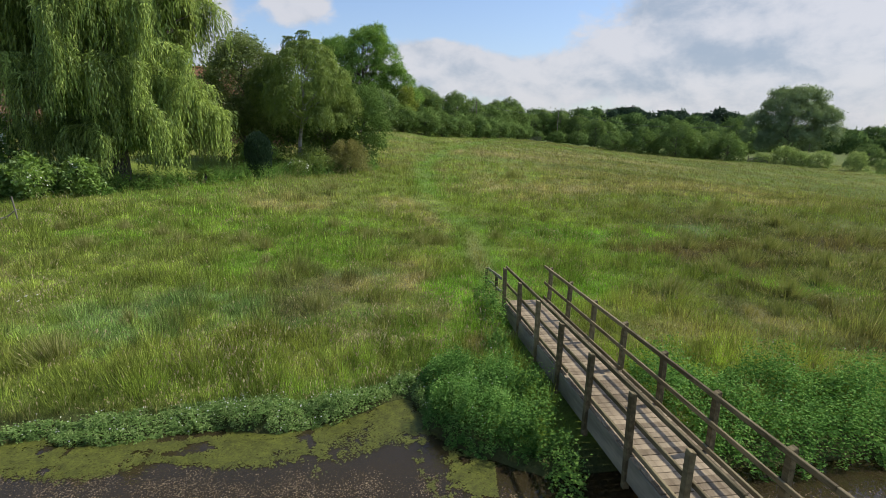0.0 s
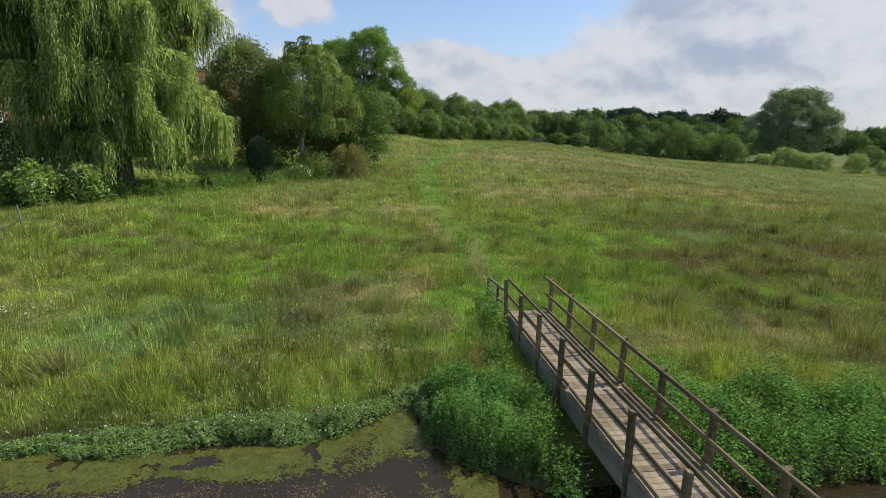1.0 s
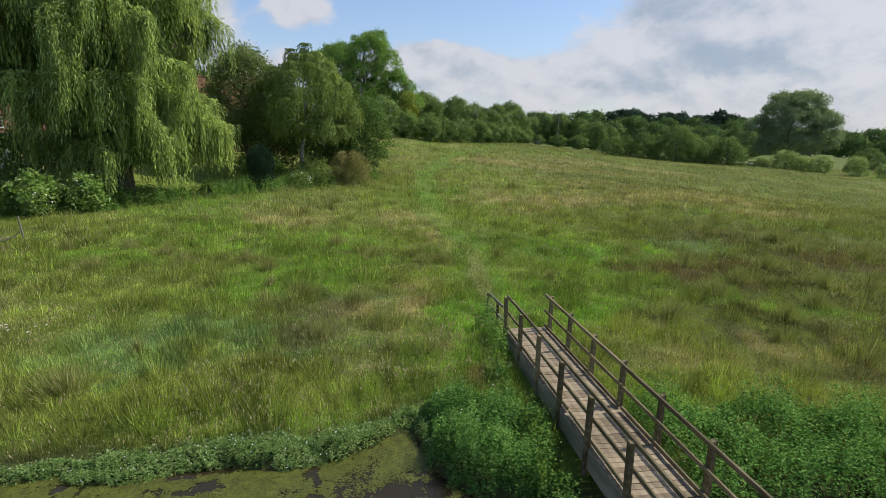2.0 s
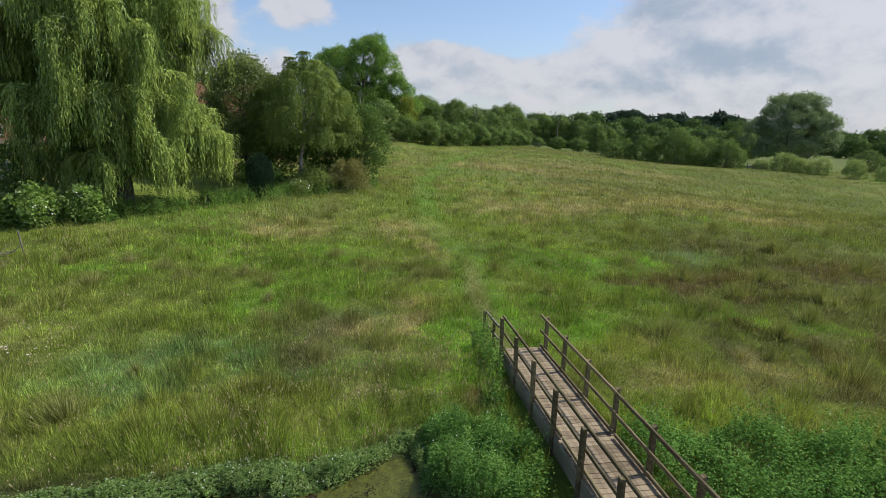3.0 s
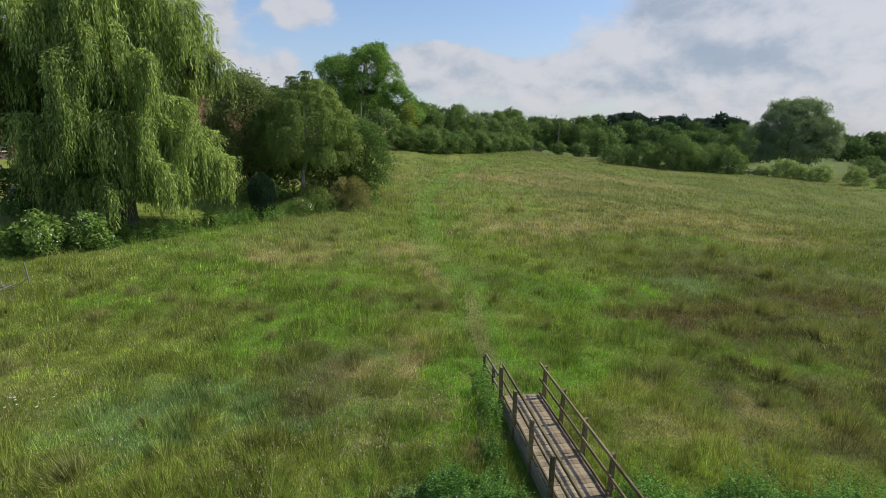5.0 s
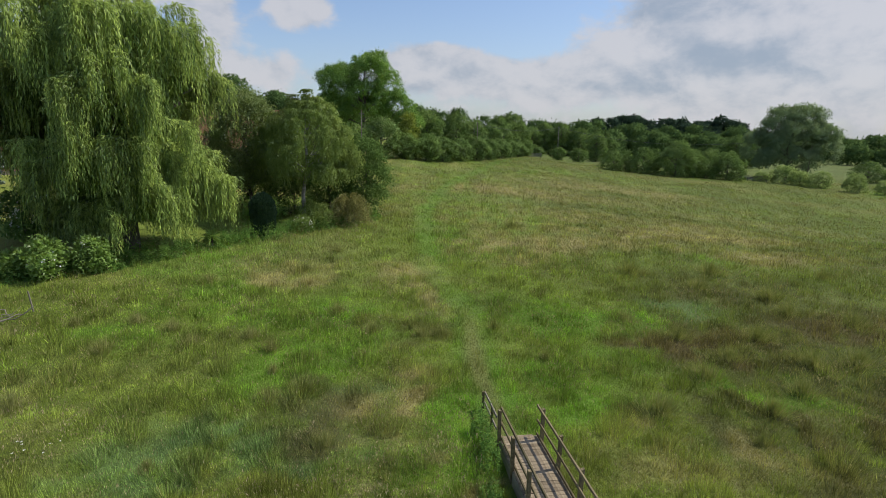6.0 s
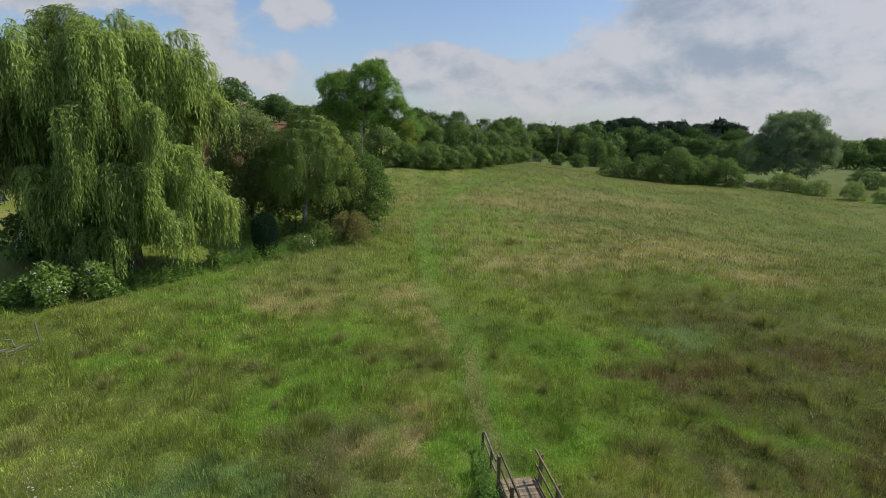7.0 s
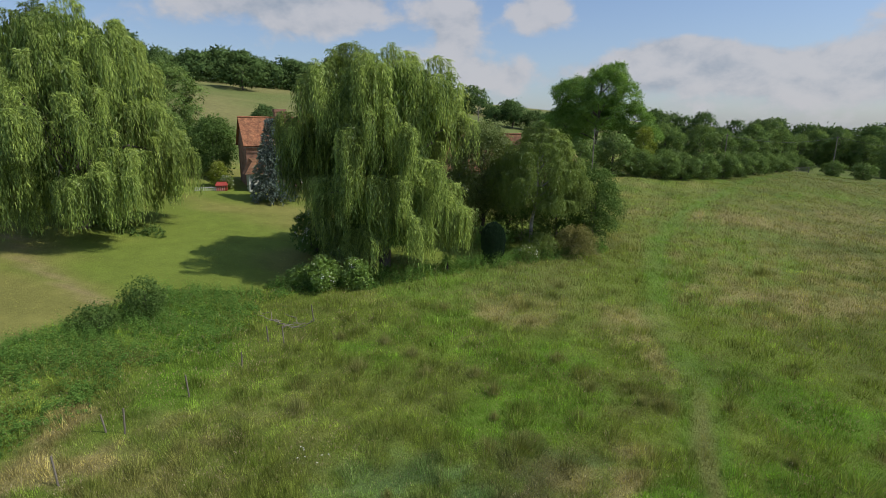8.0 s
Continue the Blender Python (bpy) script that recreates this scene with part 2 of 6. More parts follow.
WHITEPAINT = solid("white_paint", (0.62, 0.61, 0.57), (0.80, 0.79, 0.76), 2.0, 0.6, bump_amt=0.1)
REDPAINT = solid("faded_red_paint", (0.30, 0.035, 0.025), (0.46, 0.07, 0.05), 2.0, 0.55)
DARKTIMBER = solid("dark_house_timber", (0.035, 0.026, 0.02), (0.10, 0.08, 0.06), 3.0, 0.85)
GATEWOOD = solid("grey_gate_wood", (0.16, 0.145, 0.12), (0.33, 0.31, 0.27), 3.0, 0.85)
WIRE = solid("dull_cable", (0.05, 0.05, 0.05), (0.09, 0.09, 0.09), 3.0, 0.6)


def glass_material():
    m, nt, out = material("dark_window_glass")
    p = nt.nodes.new("ShaderNodeBsdfPrincipled")
    n = noise_tex(nt, obj_coord(nt), 1.5, 2.0)
    wire(nt, p, Base_Color=ramp(nt, n, [(0.3, (0.012, 0.014, 0.016)), (0.7, (0.035, 0.038, 0.04))]), Roughness=0.06)
    nt.links.new(p.outputs[0], out.inputs[0])
    return m


def brickwork(name, dark, light, mortar, bw, bh, gap, rough=0.9, proud=0.012, flat=False):
    m, nt, out = material(name)
    co = obj_coord(nt)
    swap = nt.nodes.new("ShaderNodeSeparateXYZ")
    wire(nt, swap, Vector=co)
    comb = nt.nodes.new("ShaderNodeCombineXYZ")
    wire(nt, comb, i0=swap.outputs[0] if flat else maths(nt, "ADD", swap.outputs[0], swap.outputs[1]), i1=maths(nt, "ADD", swap.outputs[1], swap.outputs[2]) if flat else swap.outputs[2])
    b = nt.nodes.new("ShaderNodeTexBrick")
    wire(nt, b, Vector=comb.outputs[0], Color1=(*dark, 1), Color2=(*light, 1), Mortar=(*mortar, 1), Scale=1.0, Mortar_Size=gap, Brick_Width=bw, Row_Height=bh, Bias=0.0)
    stain = noise_tex(nt, co, 0.9, 5.0, 0.65)
    col = mix_col(nt, 1.0, b.outputs["Color"], ramp(nt, stain, [(0.32, (0.45, 0.46, 0.42)), (0.5, (0.9, 0.88, 0.84)), (0.72, (1.2, 1.12, 1.0))]), "MULTIPLY")
    p = nt.nodes.new("ShaderNodeBsdfPrincipled")
    wire(nt, p, Base_Color=col, Roughness=rough, Normal=bump(nt, b.outputs["Fac"], -0.6, proud))
    nt.links.new(p.outputs[0], out.inputs[0])
    return m


GLASS = glass_material()
BRICK = brickwork("old_red_brick", (0.27, 0.115, 0.07), (0.41, 0.195, 0.125), (0.33, 0.27, 0.21), 0.225, 0.075, 0.010)
TILES = brickwork("mossy_clay_roof_tiles", (0.28, 0.105, 0.05), (0.54, 0.25, 0.12), (0.14, 0.065, 0.04), 0.17, 0.16, 0.014, 0.9, 0.03, True)
BROWNTILES = brickwork("brown_clay_roof_tiles", (0.21, 0.105, 0.055), (0.40, 0.20, 0.10), (0.09, 0.055, 0.035), 0.17, 0.16, 0.014, 0.9, 0.03, True)


def soil_material():
    """Meadow ground: takes the plants' tint, broken by thatch and soil."""
    m, nt, out = material("meadow_ground")
    a = nt.nodes.new("ShaderNodeAttribute")
    a.attribute_name = "tint"
    pos = world_pos(nt)
    n1 = noise_tex(nt, pos, 0.55, 6.0, 0.65)
    n2 = noise_tex(nt, pos, 7.0, 5.0, 0.7)
    n3 = noise_tex(nt, pos, 0.06, 4.0, 0.6)
    k = maths(nt, "ADD", maths(nt, "MULTIPLY", n1, 0.7), maths(nt, "ADD", maths(nt, "MULTIPLY", n2, 0.75), maths(nt, "MULTIPLY", n3, 0.3)))
    col = mix_col(nt, 1.0, a.outputs["Color"], maths(nt, "ADD", k, 0.05), "MULTIPLY")
    d = nt.nodes.new("ShaderNodeBsdfPrincipled")
    wire(nt, d, Base_Color=col, Roughness=0.95, Normal=bump(nt, maths(nt, "ADD", n2, n1), 0.9, 0.12))
    d.inputs["Specular IOR Level"].default_value = 0.1
    nt.links.new(d.outputs[0], out.inputs[0])
    return m


def water_material():
    m, nt, out = material("shallow_stream_water")
    pos = world_pos(nt)
    n = noise_tex(nt, pos, 3.5, 3.0, 0.5)
    tr = nt.nodes.new("ShaderNodeBsdfTransparent")
    wire(nt, tr, Color=(0.62, 0.56, 0.40, 1))
    mud = nt.nodes.new("ShaderNodeBsdfDiffuse")
    wire(nt, mud, Color=(0.062, 0.048, 0.024, 1))
    gl = nt.nodes.new("ShaderNodeBsdfGlossy")
    wire(nt, gl, Color=(1, 1, 1, 1), Roughness=0.04, Normal=bump(nt, n, 0.12, 0.02))
    fr = nt.nodes.new("ShaderNodeFresnel")
    wire(nt, fr, IOR=1.33)
    a = nt.nodes.new("ShaderNodeMixShader")
    wire(nt, a, i0=0.5, i1=tr.outputs[0], i2=mud.outputs[0])
    b = nt.nodes.new("ShaderNodeMixShader")
    wire(nt, b, i0=fr.outputs[0], i1=a.outputs[0], i2=gl.outputs[0])
    nt.links.new(b.outputs[0], out.inputs[0])
    return m


SOIL = soil_material()
WATER = water_material()

# ---- mesh helpers ----
def quad_mesh(name, verts, quads, mat, tint=None, smooth_shade=False, out=None, k=4):
    """Mesh of faces with k corners each; tint by corner, out (a shading direction) by face."""
    verts = np.asarray(verts, dtype=np.float32).reshape(-1, 3)
    quads = np.asarray(quads, dtype=np.int32).reshape(-1, k)
    me = bpy.data.meshes.new(name)
    me.vertices.add(len(verts))
    me.vertices.foreach_set("co", verts.ravel())
    me.loops.add(quads.size)
    me.loops.foreach_set("vertex_index", quads.ravel())
    me.polygons.add(len(quads))
    me.polygons.foreach_set("loop_start", np.arange(0, quads.size, k, dtype=np.int32))
    if smooth_shade:
        me.polygons.foreach_set("use_smooth", np.ones(len(quads), dtype=bool))
    me.update(calc_edges=True)
    if tint is not None:
        at = me.attributes.new("tint", "FLOAT_COLOR", "POINT")
        rgba = np.ones((len(verts), 4), dtype=np.float32)
        rgba[:, :3] = tint
        at.data.foreach_set("color", rgba.ravel())
    if out is not None:
        at = me.attributes.new("out", "FLOAT_VECTOR", "POINT")
        at.data.foreach_set("vector", np.repeat(np.asarray(out, dtype=np.float32), k, axis=0).ravel())
    me.materials.append(mat)
    return me


def mesh_part(name, me, parent=None, label="", m=None):
    ob = new(name, me)
    if parent is not None:
        ob.parent = parent
    if m is not None:
        ob.matrix_basis = m
    return tagged(ob, label)


def part(name, bm, mat, parent=None, label="", m=None):
    me = bpy.data.meshes.new(name)
    bm.to_mesh(me)
    bm.free()
    me.materials.append(mat)
    return mesh_part(name, me, parent, label, m)


def empty(name, m, label, category, group="", kind=""):
    ob = new(name)
    ob.matrix_basis = m
    ob.empty_display_size = 0.3
    return tagged(ob, label, category, group, kind)


def box(bm, size, m=Matrix(), bevel=0.0, seg=1):
    r = bmesh.ops.create_cube(bm, size=1.0, matrix=m @ Matrix.Diagonal((*size, 1)))
    if bevel:
        edges = list({e for v in r["verts"] for e in v.link_edges})
        bmesh.ops.bevel(bm, geom=edges, offset=bevel, segments=seg, affect="EDGES")
    return bm


def hash01(i, j, seed):
    h = (i.astype(np.int64) * 374761393 + j.astype(np.int64) * 668265263 + seed * 1442695041) & 0x7FFFFFFF
    h = ((h ^ (h >> 13)) * 1274126177) & 0x7FFFFFFF
    return ((h ^ (h >> 16)) & 0xFFFF) / 65535.0


def vnoise(x, y, size, seed):
    x, y = np.asarray(x) / size, np.asarray(y) / size
    i, j = np.floor(x), np.floor(y)
    u, v = x - i, y - j
    u, v = u * u * (3 - 2 * u), v * v * (3 - 2 * v)
    a, b = hash01(i, j, seed), hash01(i + 1, j, seed)
    c, d = hash01(i, j + 1, seed), hash01(i + 1, j + 1, seed)
    return a + (b - a) * u + (c - a) * v + (a - b - c + d) * u * v


def fbm(x, y, size, seed):
    return 0.55 * vnoise(x, y, size, seed) + 0.3 * vnoise(x, y, size * 0.47, seed + 1) + 0.15 * vnoise(x, y, size * 0.21, seed + 2)


def ss(a, b, x):
    t = np.clip((np.asarray(x, dtype=float) - a) / (b - a), 0, 1)
    return t * t * (3 - 2 * t)


def sp(x, k):
    return k * np.logaddexp(0, np.asarray(x, dtype=float) / k)


# ---- the lie of the land ----
WATER_Z = -0.6


def far_bank(x):
    return np.interp(x, [-60, -30, -20, -12, -8.6, -7.7, -6.4, -5.5, -4.4, -3.2, -2.1, -1.4, -0.95, -0.6, -0.35, -0.1, 0.4, 1.2, 2.1, 4.5, 7.3, 8.6, 20, 60],
                     [0, 3, 5.5, 9.0, 9.65, 9.95, 9.85, 10.15, 10.35, 10.4, 10.85, 11.45, 11.95, 12.0, 11.5, 10.7, 10.1, 9.7, 9.2, 9.5, 9.9, 10.3, 10.5, 9.0])


def garden_edge(y):
    return np.interp(y, [-46.5, 0.0, 15.3, 20.8, 24.2, 26.6, 29.8, 31.6, 40.6, 48.4, 52.0, 57.1, 83.7], [-40.9, -34.4, -34.9, -34.1, -33.7, -29.7, -26.0, -23.5, -17.5, -11.4, -8.5, -8.0, -11.2])


def path_x(y):
    return np.interp(y, [14.9, 16.8, 22.4, 28.6, 38.2, 56.7, 76.0, 96.5, 125.6, 161.0], [2.4, 2.1, 1.4, 1.2, -1.7, -3.0, -0.9, 4.0, 10.2, 22.0])


def slope(x, y):
    """Meadow rising gently to the back, garden bank and hill to one side, falling away to the other."""
    x, y = np.clip(np.asarray(x, dtype=float), -280, 260), np.clip(np.asarray(y, dtype=float), -2000, 520)
    z = 0.0609 * sp(y - 30, 8) + -0.0228 * sp(y - 62, 10) + -0.0392 * sp(y - 112, 12) + 0.001 * sp(y - 170, 15) * ss(-60, 0, x)
    z = z + -0.1019 * sp(x - 8, 6) * ss(30, 70, y) + 0.0871 * sp(x - 60, 12) * ss(30, 90, y)
    z = z + 0.0529 * sp(-x - 8, 6) * ss(8, 36, y) + -0.003 * sp(-x - 30, 8) * ss(0, 30, y) + 0.0551 * sp(-x - 24, 3) * ss(4, 24, y) * ss(75, 50, y) + 0.9995 * ss(80, 100, y) * ss(-2, -12, x)
    s3 = -x * 0.95 + y * 0.3
    return z + 0.1265 * sp(s3 - 92, 10) + -0.0704 * sp(s3 - 232, 15)


def land(x, y):
    x, y = np.asarray(x, dtype=float), np.asarray(y, dtype=float)
    z = slope(x, y)
    lawn = ss(0, 2, garden_edge(y) - x)
    z = z + (fbm(x, y, 9, 11) - 0.5) * 0.35 * (1 - lawn) + (fbm(x, y, 1.6, 17) - 0.5) * 0.14 * (1 - lawn)
    fe = far_bank(x) + (vnoise(x, y * 0, 0.9, 5) - 0.5) * 0.25
    t = (0.45 * ss(-1.7, -0.1, fe - y) + 0.55 * ss(-0.25, 0.6, fe - y)) * ss(1.0, 2.6, y)
    return z * (1 - t) + t * (-0.86 - 0.1 * vnoise(x, y, 1.5, 3))


# patches where one plant rules: x, y, half widths, colour, weight
LUSH, OLIVE, BUFF, DARK, BLUE = (0.118, 0.212, 0.025), (0.146, 0.194, 0.033), (0.265, 0.228, 0.088), (0.088, 0.094, 0.030), (0.125, 0.20, 0.068)
YELLOW, RUST = (0.176, 0.208, 0.042), (0.105, 0.088, 0.036)
PATCHES = [
    (4.1, 20.1, 2.5, 2.3, LUSH, 0.95), (7.7, 27.8, 3.3, 2.4, LUSH, 0.7), (1.5, 18.2, 1.6, 2.0, LUSH, 0.7), (-6.7, 26.7, 2.4, 3.8, LUSH, 0.55),
    (19.2, 21.1, 2.9, 1.1, LUSH, 0.6), (-12.2, 29.0, 3.7, 2.8, LUSH, 0.5), (-15.3, 23.4, 1.7, 1.1, LUSH, 0.6),
    (12.7, 21.4, 4.4, 2.9, DARK, 0.45), (18.9, 26.4, 6.1, 3.8, DARK, 0.4), (17.5, 34.0, 5.5, 2.8, DARK, 0.4), (8.9, 18.2, 2.4, 1.2, DARK, 0.55),
    (-5.2, 18.9, 1.6, 1.0, DARK, 0.45), (-9.5, 11.8, 1.5, 0.9, DARK, 0.5),
    (-5.0, 15.4, 3.2, 1.9, BLUE, 0.5), (-9.0, 14.9, 2.4, 1.8, BLUE, 0.4), (-3.0, 17.7, 1.5, 1.2, BLUE, 0.3), (14.2, 29.3, 2.4, 1.4, BLUE, 0.4),
    (-1.6, 17.3, 1.2, 2.4, BUFF, 0.55), (0.9, 13.4, 0.5, 0.9, BUFF, 0.6), (5.4, 43.7, 5.3, 2.7, BUFF, 0.55), (-0.9, 31.1, 1.5, 2.4, BUFF, 0.45), (12.2, 50.5, 13.0, 3.0, BUFF, 0.4),
    (4.1, 39.9, 1.8, 1.1, BUFF, 0.6), (-11.0, 33.0, 2.7, 1.5, BUFF, 0.35), (8.9, 14.6, 4.9, 0.9, BUFF, 0.3), (-18.0, 12.4, 3.0, 2.0, BUFF, 0.35), (-23.0, 10.9, 1.6, 1.2, BUFF, 0.8), (-21.1, 10.2, 1.5, 1.0, BUFF, 0.6), (16.0, 59.2, 16.0, 3.2, BUFF, 0.4), (26.3, 43.8, 7.0, 2.2, BUFF, 0.5), (1.7, 54.9, 5.8, 2.1, BUFF, 0.5), (27.2, 52.8, 8.0, 2.4, BUFF, 0.5), (8.0, 73.6, 16.0, 3.2, BUFF, 0.4),
    (-5.5, 12.4, 4.5, 1.0, YELLOW, 0.85), (-1.5, 13.2, 1.8, 0.9, YELLOW, 0.5), (10.4, 13.4, 4.4, 0.7, YELLOW, 0.5), (-11.8, 17.7, 2.9, 2.0, YELLOW, 0.3),
    (12.5, 24.5, 3.2, 1.8, RUST, 0.75), (17.0, 23.0, 3.5, 1.5, DARK, 0.7), (10.5, 18.8, 3.0, 1.2, DARK, 0.6), (22.0, 27.0, 4.0, 2.0, RUST, 0.6), (15.0, 17.5, 4.0, 1.3, DARK, 0.55), (18.5, 33.0, 4.0, 2.0, DARK, 0.5), (14.0, 15.2, 4.5, 1.4, DARK, 0.6), (18.0, 18.5, 4.5, 2.2, RUST, 0.5), (11.0, 16.8, 3.0, 1.2, DARK, 0.5), (19.5, 21.5, 4.0, 1.6, DARK, 0.55),
    (13.5, 20.3, 2.4, 0.8, LUSH, 0.7), (9.0, 16.2, 3.0, 0.8, BUFF, 0.4), (-2.2, 25.0, 1.8, 2.6, RUST, 0.4), (-4.0, 16.8, 1.6, 1.2, RUST, 0.45), (-0.8, 19.8, 1.0, 2.0, BUFF, 0.5),
    (-3.0, 36.0, 2.2, 3.0, BUFF, 0.5), (3.4, 39.0, 1.6, 1.2, BUFF, 0.6), (-11.0, 33.5, 3.0, 1.4, BUFF, 0.45), (10.0, 46.0, 7.0, 2.2, BUFF, 0.5), (22.0, 52.0, 9.0, 2.6, BUFF, 0.45), (4.0, 76.0, 9.0, 4.0, BUFF, 0.5), (26.0, 88.0, 14.0, 4.0, BUFF, 0.5),
]


def tint_at(x, y):
    x, y = np.asarray(x, dtype=float), np.asarray(y, dtype=float)
    c = np.empty(x.shape + (3,))
    c[:] = OLIVE

    def lay(col, w):
        w = np.clip(w, 0, 1)[..., None]
        c[:] = c * (1 - w) + np.array(col) * w

    a, b, d = fbm(x, y, 7, 31), fbm(x, y, 2.3, 41), fbm(x + y * 0.3, y * 1.6, 22, 51)
    lay(LUSH, 0.85 * ss(0.44, 0.68, a))
    lay(BUFF, 0.4 * ss(0.54, 0.74, b) * ss(0.3, 0.6, d))
    lay(DARK, 0.4 * ss(0.58, 0.76, fbm(x, y, 3.4, 61)))
    lay((0.17, 0.195, 0.058), 0.55 * ss(0.42, 0.7, d))
    lay((0.108, 0.128, 0.034), 0.7 * ss(9, 24, x + 0.1 * y) * ss(0.12, 0.5, fbm(x, y, 12, 69)))
    lay(BUFF, 0.28 * ss(0.5, 0.68, fbm(x, y * 1.7, 9, 67)) * ss(34, 60, y))
    wob = 0.75 + 0.5 * fbm(x, y, 1.4, 71)
    wx, wy = x + (fbm(x, y, 2.2, 73) - 0.5) * 5.0, y + (fbm(x, y, 2.2, 79) - 0.5) * 5.0
    mottle = 0.3 + 0.9 * ss(0.32, 0.62, fbm(x, y, 1.0, 83))
    for px, py, rx, ry, col, w in PATCHES:
        near = (np.abs(wx - px) < rx * 1.9) & (np.abs(wy - py) < ry * 1.9)
        q = ((wx[near] - px) / rx) ** 2 + ((wy[near] - py) / ry) ** 2
        k = np.clip(1.35 * w * mottle[near] * ss(2.4, 0.1, q * wob[near]), 0, 1)[:, None]
        c[near] = c[near] * (1 - k) + np.array(col) * k
    c *= (0.64 + 0.72 * fbm(x, y, 1.2, 87))[..., None]
    track = np.abs(x - path_x(y))
    lay((0.108, 0.212, 0.03), 0.6 * (0.5 + 0.5 * ss(0.3, 0.6, fbm(x, y, 3, 97))) * ss(1.6, 0.3, track * wob) * ss(15, 18, y) * ss(175, 150, y))
    lay((0.19, 0.15, 0.07), 0.55 * ss(0.7, 0.1, track * wob) * ss(15.5, 17, y) * ss(31, 24, y))
    # garden lawn, dry in bands, and the worn track over it
    lawn = ss(0, 0.8, garden_edge(y) - x)
    lay((0.18, 0.235, 0.042), lawn)
    lay((0.28, 0.25, 0.08), lawn * 0.7 * ss(0.38, 0.62, fbm(x * 0.5 + y * 0.4, y - x * 0.3, 7, 81)))
    tr = np.abs(y - np.interp(x, [-56.7, -50.9, -45.7, -42.1, -37.3, -33.5], [25.9, 23.8, 22.4, 21.8, 21.2, 20.7]))
    lay((0.32, 0.26, 0.12), 0.85 * lawn * ss(0.55, 0.2, tr * wob) * ss(-64, -60, x))
    # hill pasture
    s3 = -x * 0.95 + y * 0.3
    lay((0.165, 0.20, 0.062), ss(84, 98, s3))
    lay((0.26, 0.235, 0.095), 0.75 * ss(90, 104, s3) * ss(0.4, 0.62, fbm(x, y, 45, 91)))
    lay((0.13, 0.165, 0.055), ss(150, 240, np.hypot(x, y)) * 0.6 * ss(80, 60, s3))
    # banks and bed
    fe = far_bank(x)
    bed = ss(0.05, 0.45, fe - y) * ss(0.8, 1.6, y)
    # dark bank tint: weedy soil, with the shade among the weeds painted in
    lay((0.055, 0.062, 0.026), 0.85 * ss(-0.9, -0.2, fe - y) * ss(0.5, 1.4, y))
    lay((0.075, 0.050, 0.024), bed)
    return c


def grid_axis(lo, hi, step, grow, reach):
    mid = np.arange(lo, hi, step)
    out, d = [], step
    p = hi
    while p < reach:
        out.append(p)
        d *= grow
        p += d
    up = out + [reach]
    out, d, p = [], step, lo - step
    while p > -reach:
        out.append(p)
        d *= grow
        p -= d
    return np.array(sorted(out + [-reach]) + list(mid) + up)


def build_ground():
    xs, ys = grid_axis(-13, 14, 0.36, 1.075, 3500), grid_axis(7, 17, 0.3, 1.065, 3500)
    gx, gy = np.meshgrid(xs, ys)
    z = land(gx, gy)
    n, m = gx.shape
    idx = np.arange(n * m).reshape(n, m)
    quads = np.stack([idx[:-1, :-1], idx[:-1, 1:], idx[1:, 1:], idx[1:, :-1]], -1)
    me = quad_mesh("ground", np.stack([gx, gy, z], -1), quads, SOIL, tint_at(gx, gy).reshape(-1, 3), True)
    tagged(new("ground", me), "rough meadow, garden lawn and hill pasture", "ground", kind="structure")


build_ground()


def build_water():
    bm = bmesh.new()
    xs, ys = np.linspace(-60, 60, 61), np.linspace(-1.0, 13.2, 15)
    vs = [[bm.verts.new((x, y, WATER_Z)) for x in xs] for y in ys]
    for j in range(len(ys) - 1):
        for i in range(len(xs) - 1):
            bm.faces.new((vs[j][i], vs[j][i + 1], vs[j + 1][i + 1], vs[j + 1][i]))
    ob = part("water", bm, WATER)
    tagged(ob, "shallow brown stream water, still and clear at the edges", "water", kind="structure")


build_water()


def scatter_leaves(rng, base, axis, length, width, curl=0.0):
    """Rhombic leaves: base points, long axes, sizes. Four corners each."""
    n = len(base)
    axis = axis / (np.linalg.norm(axis, axis=1, keepdims=True) + 1e-9)
    side = np.cross(axis, rng.normal(size=(n, 3)))
    side /= np.linalg.norm(side, axis=1, keepdims=True) + 1e-9
    length, width = np.broadcast_to(length, n)[:, None], np.broadcast_to(width, n)[:, None]
    mid = base + axis * length * 0.45
    tip = base + axis * length
    tip[:, 2] -= curl * length[:, 0]
    v = np.stack([base, mid + side * width * 0.5, tip, mid - side * width * 0.5], 1)
    return v.reshape(-1, 3)


def leaf_quads(n, k=4):
    return np.arange(n * k, dtype=np.int32).reshape(n, k)


def scatter_blades(rng, base, axis, length, width, curl=0.0):
    """Pointed three-cornered leaves, cheaper than the rhombic ones."""
    n = len(base)
    axis = axis / (np.linalg.norm(axis, axis=1, keepdims=True) + 1e-9)
    side = np.cross(axis, rng.normal(size=(n, 3)))
    side /= np.linalg.norm(side, axis=1, keepdims=True) + 1e-9
    length, width = np.broadcast_to(length, n)[:, None], np.broadcast_to(width, n)[:, None]
    tip = base + axis * length
    tip[:, 2] -= curl * length[:, 0]
    return np.stack([base + side * width * 0.5, tip, base - side * width * 0.5], 1).reshape(-1, 3)


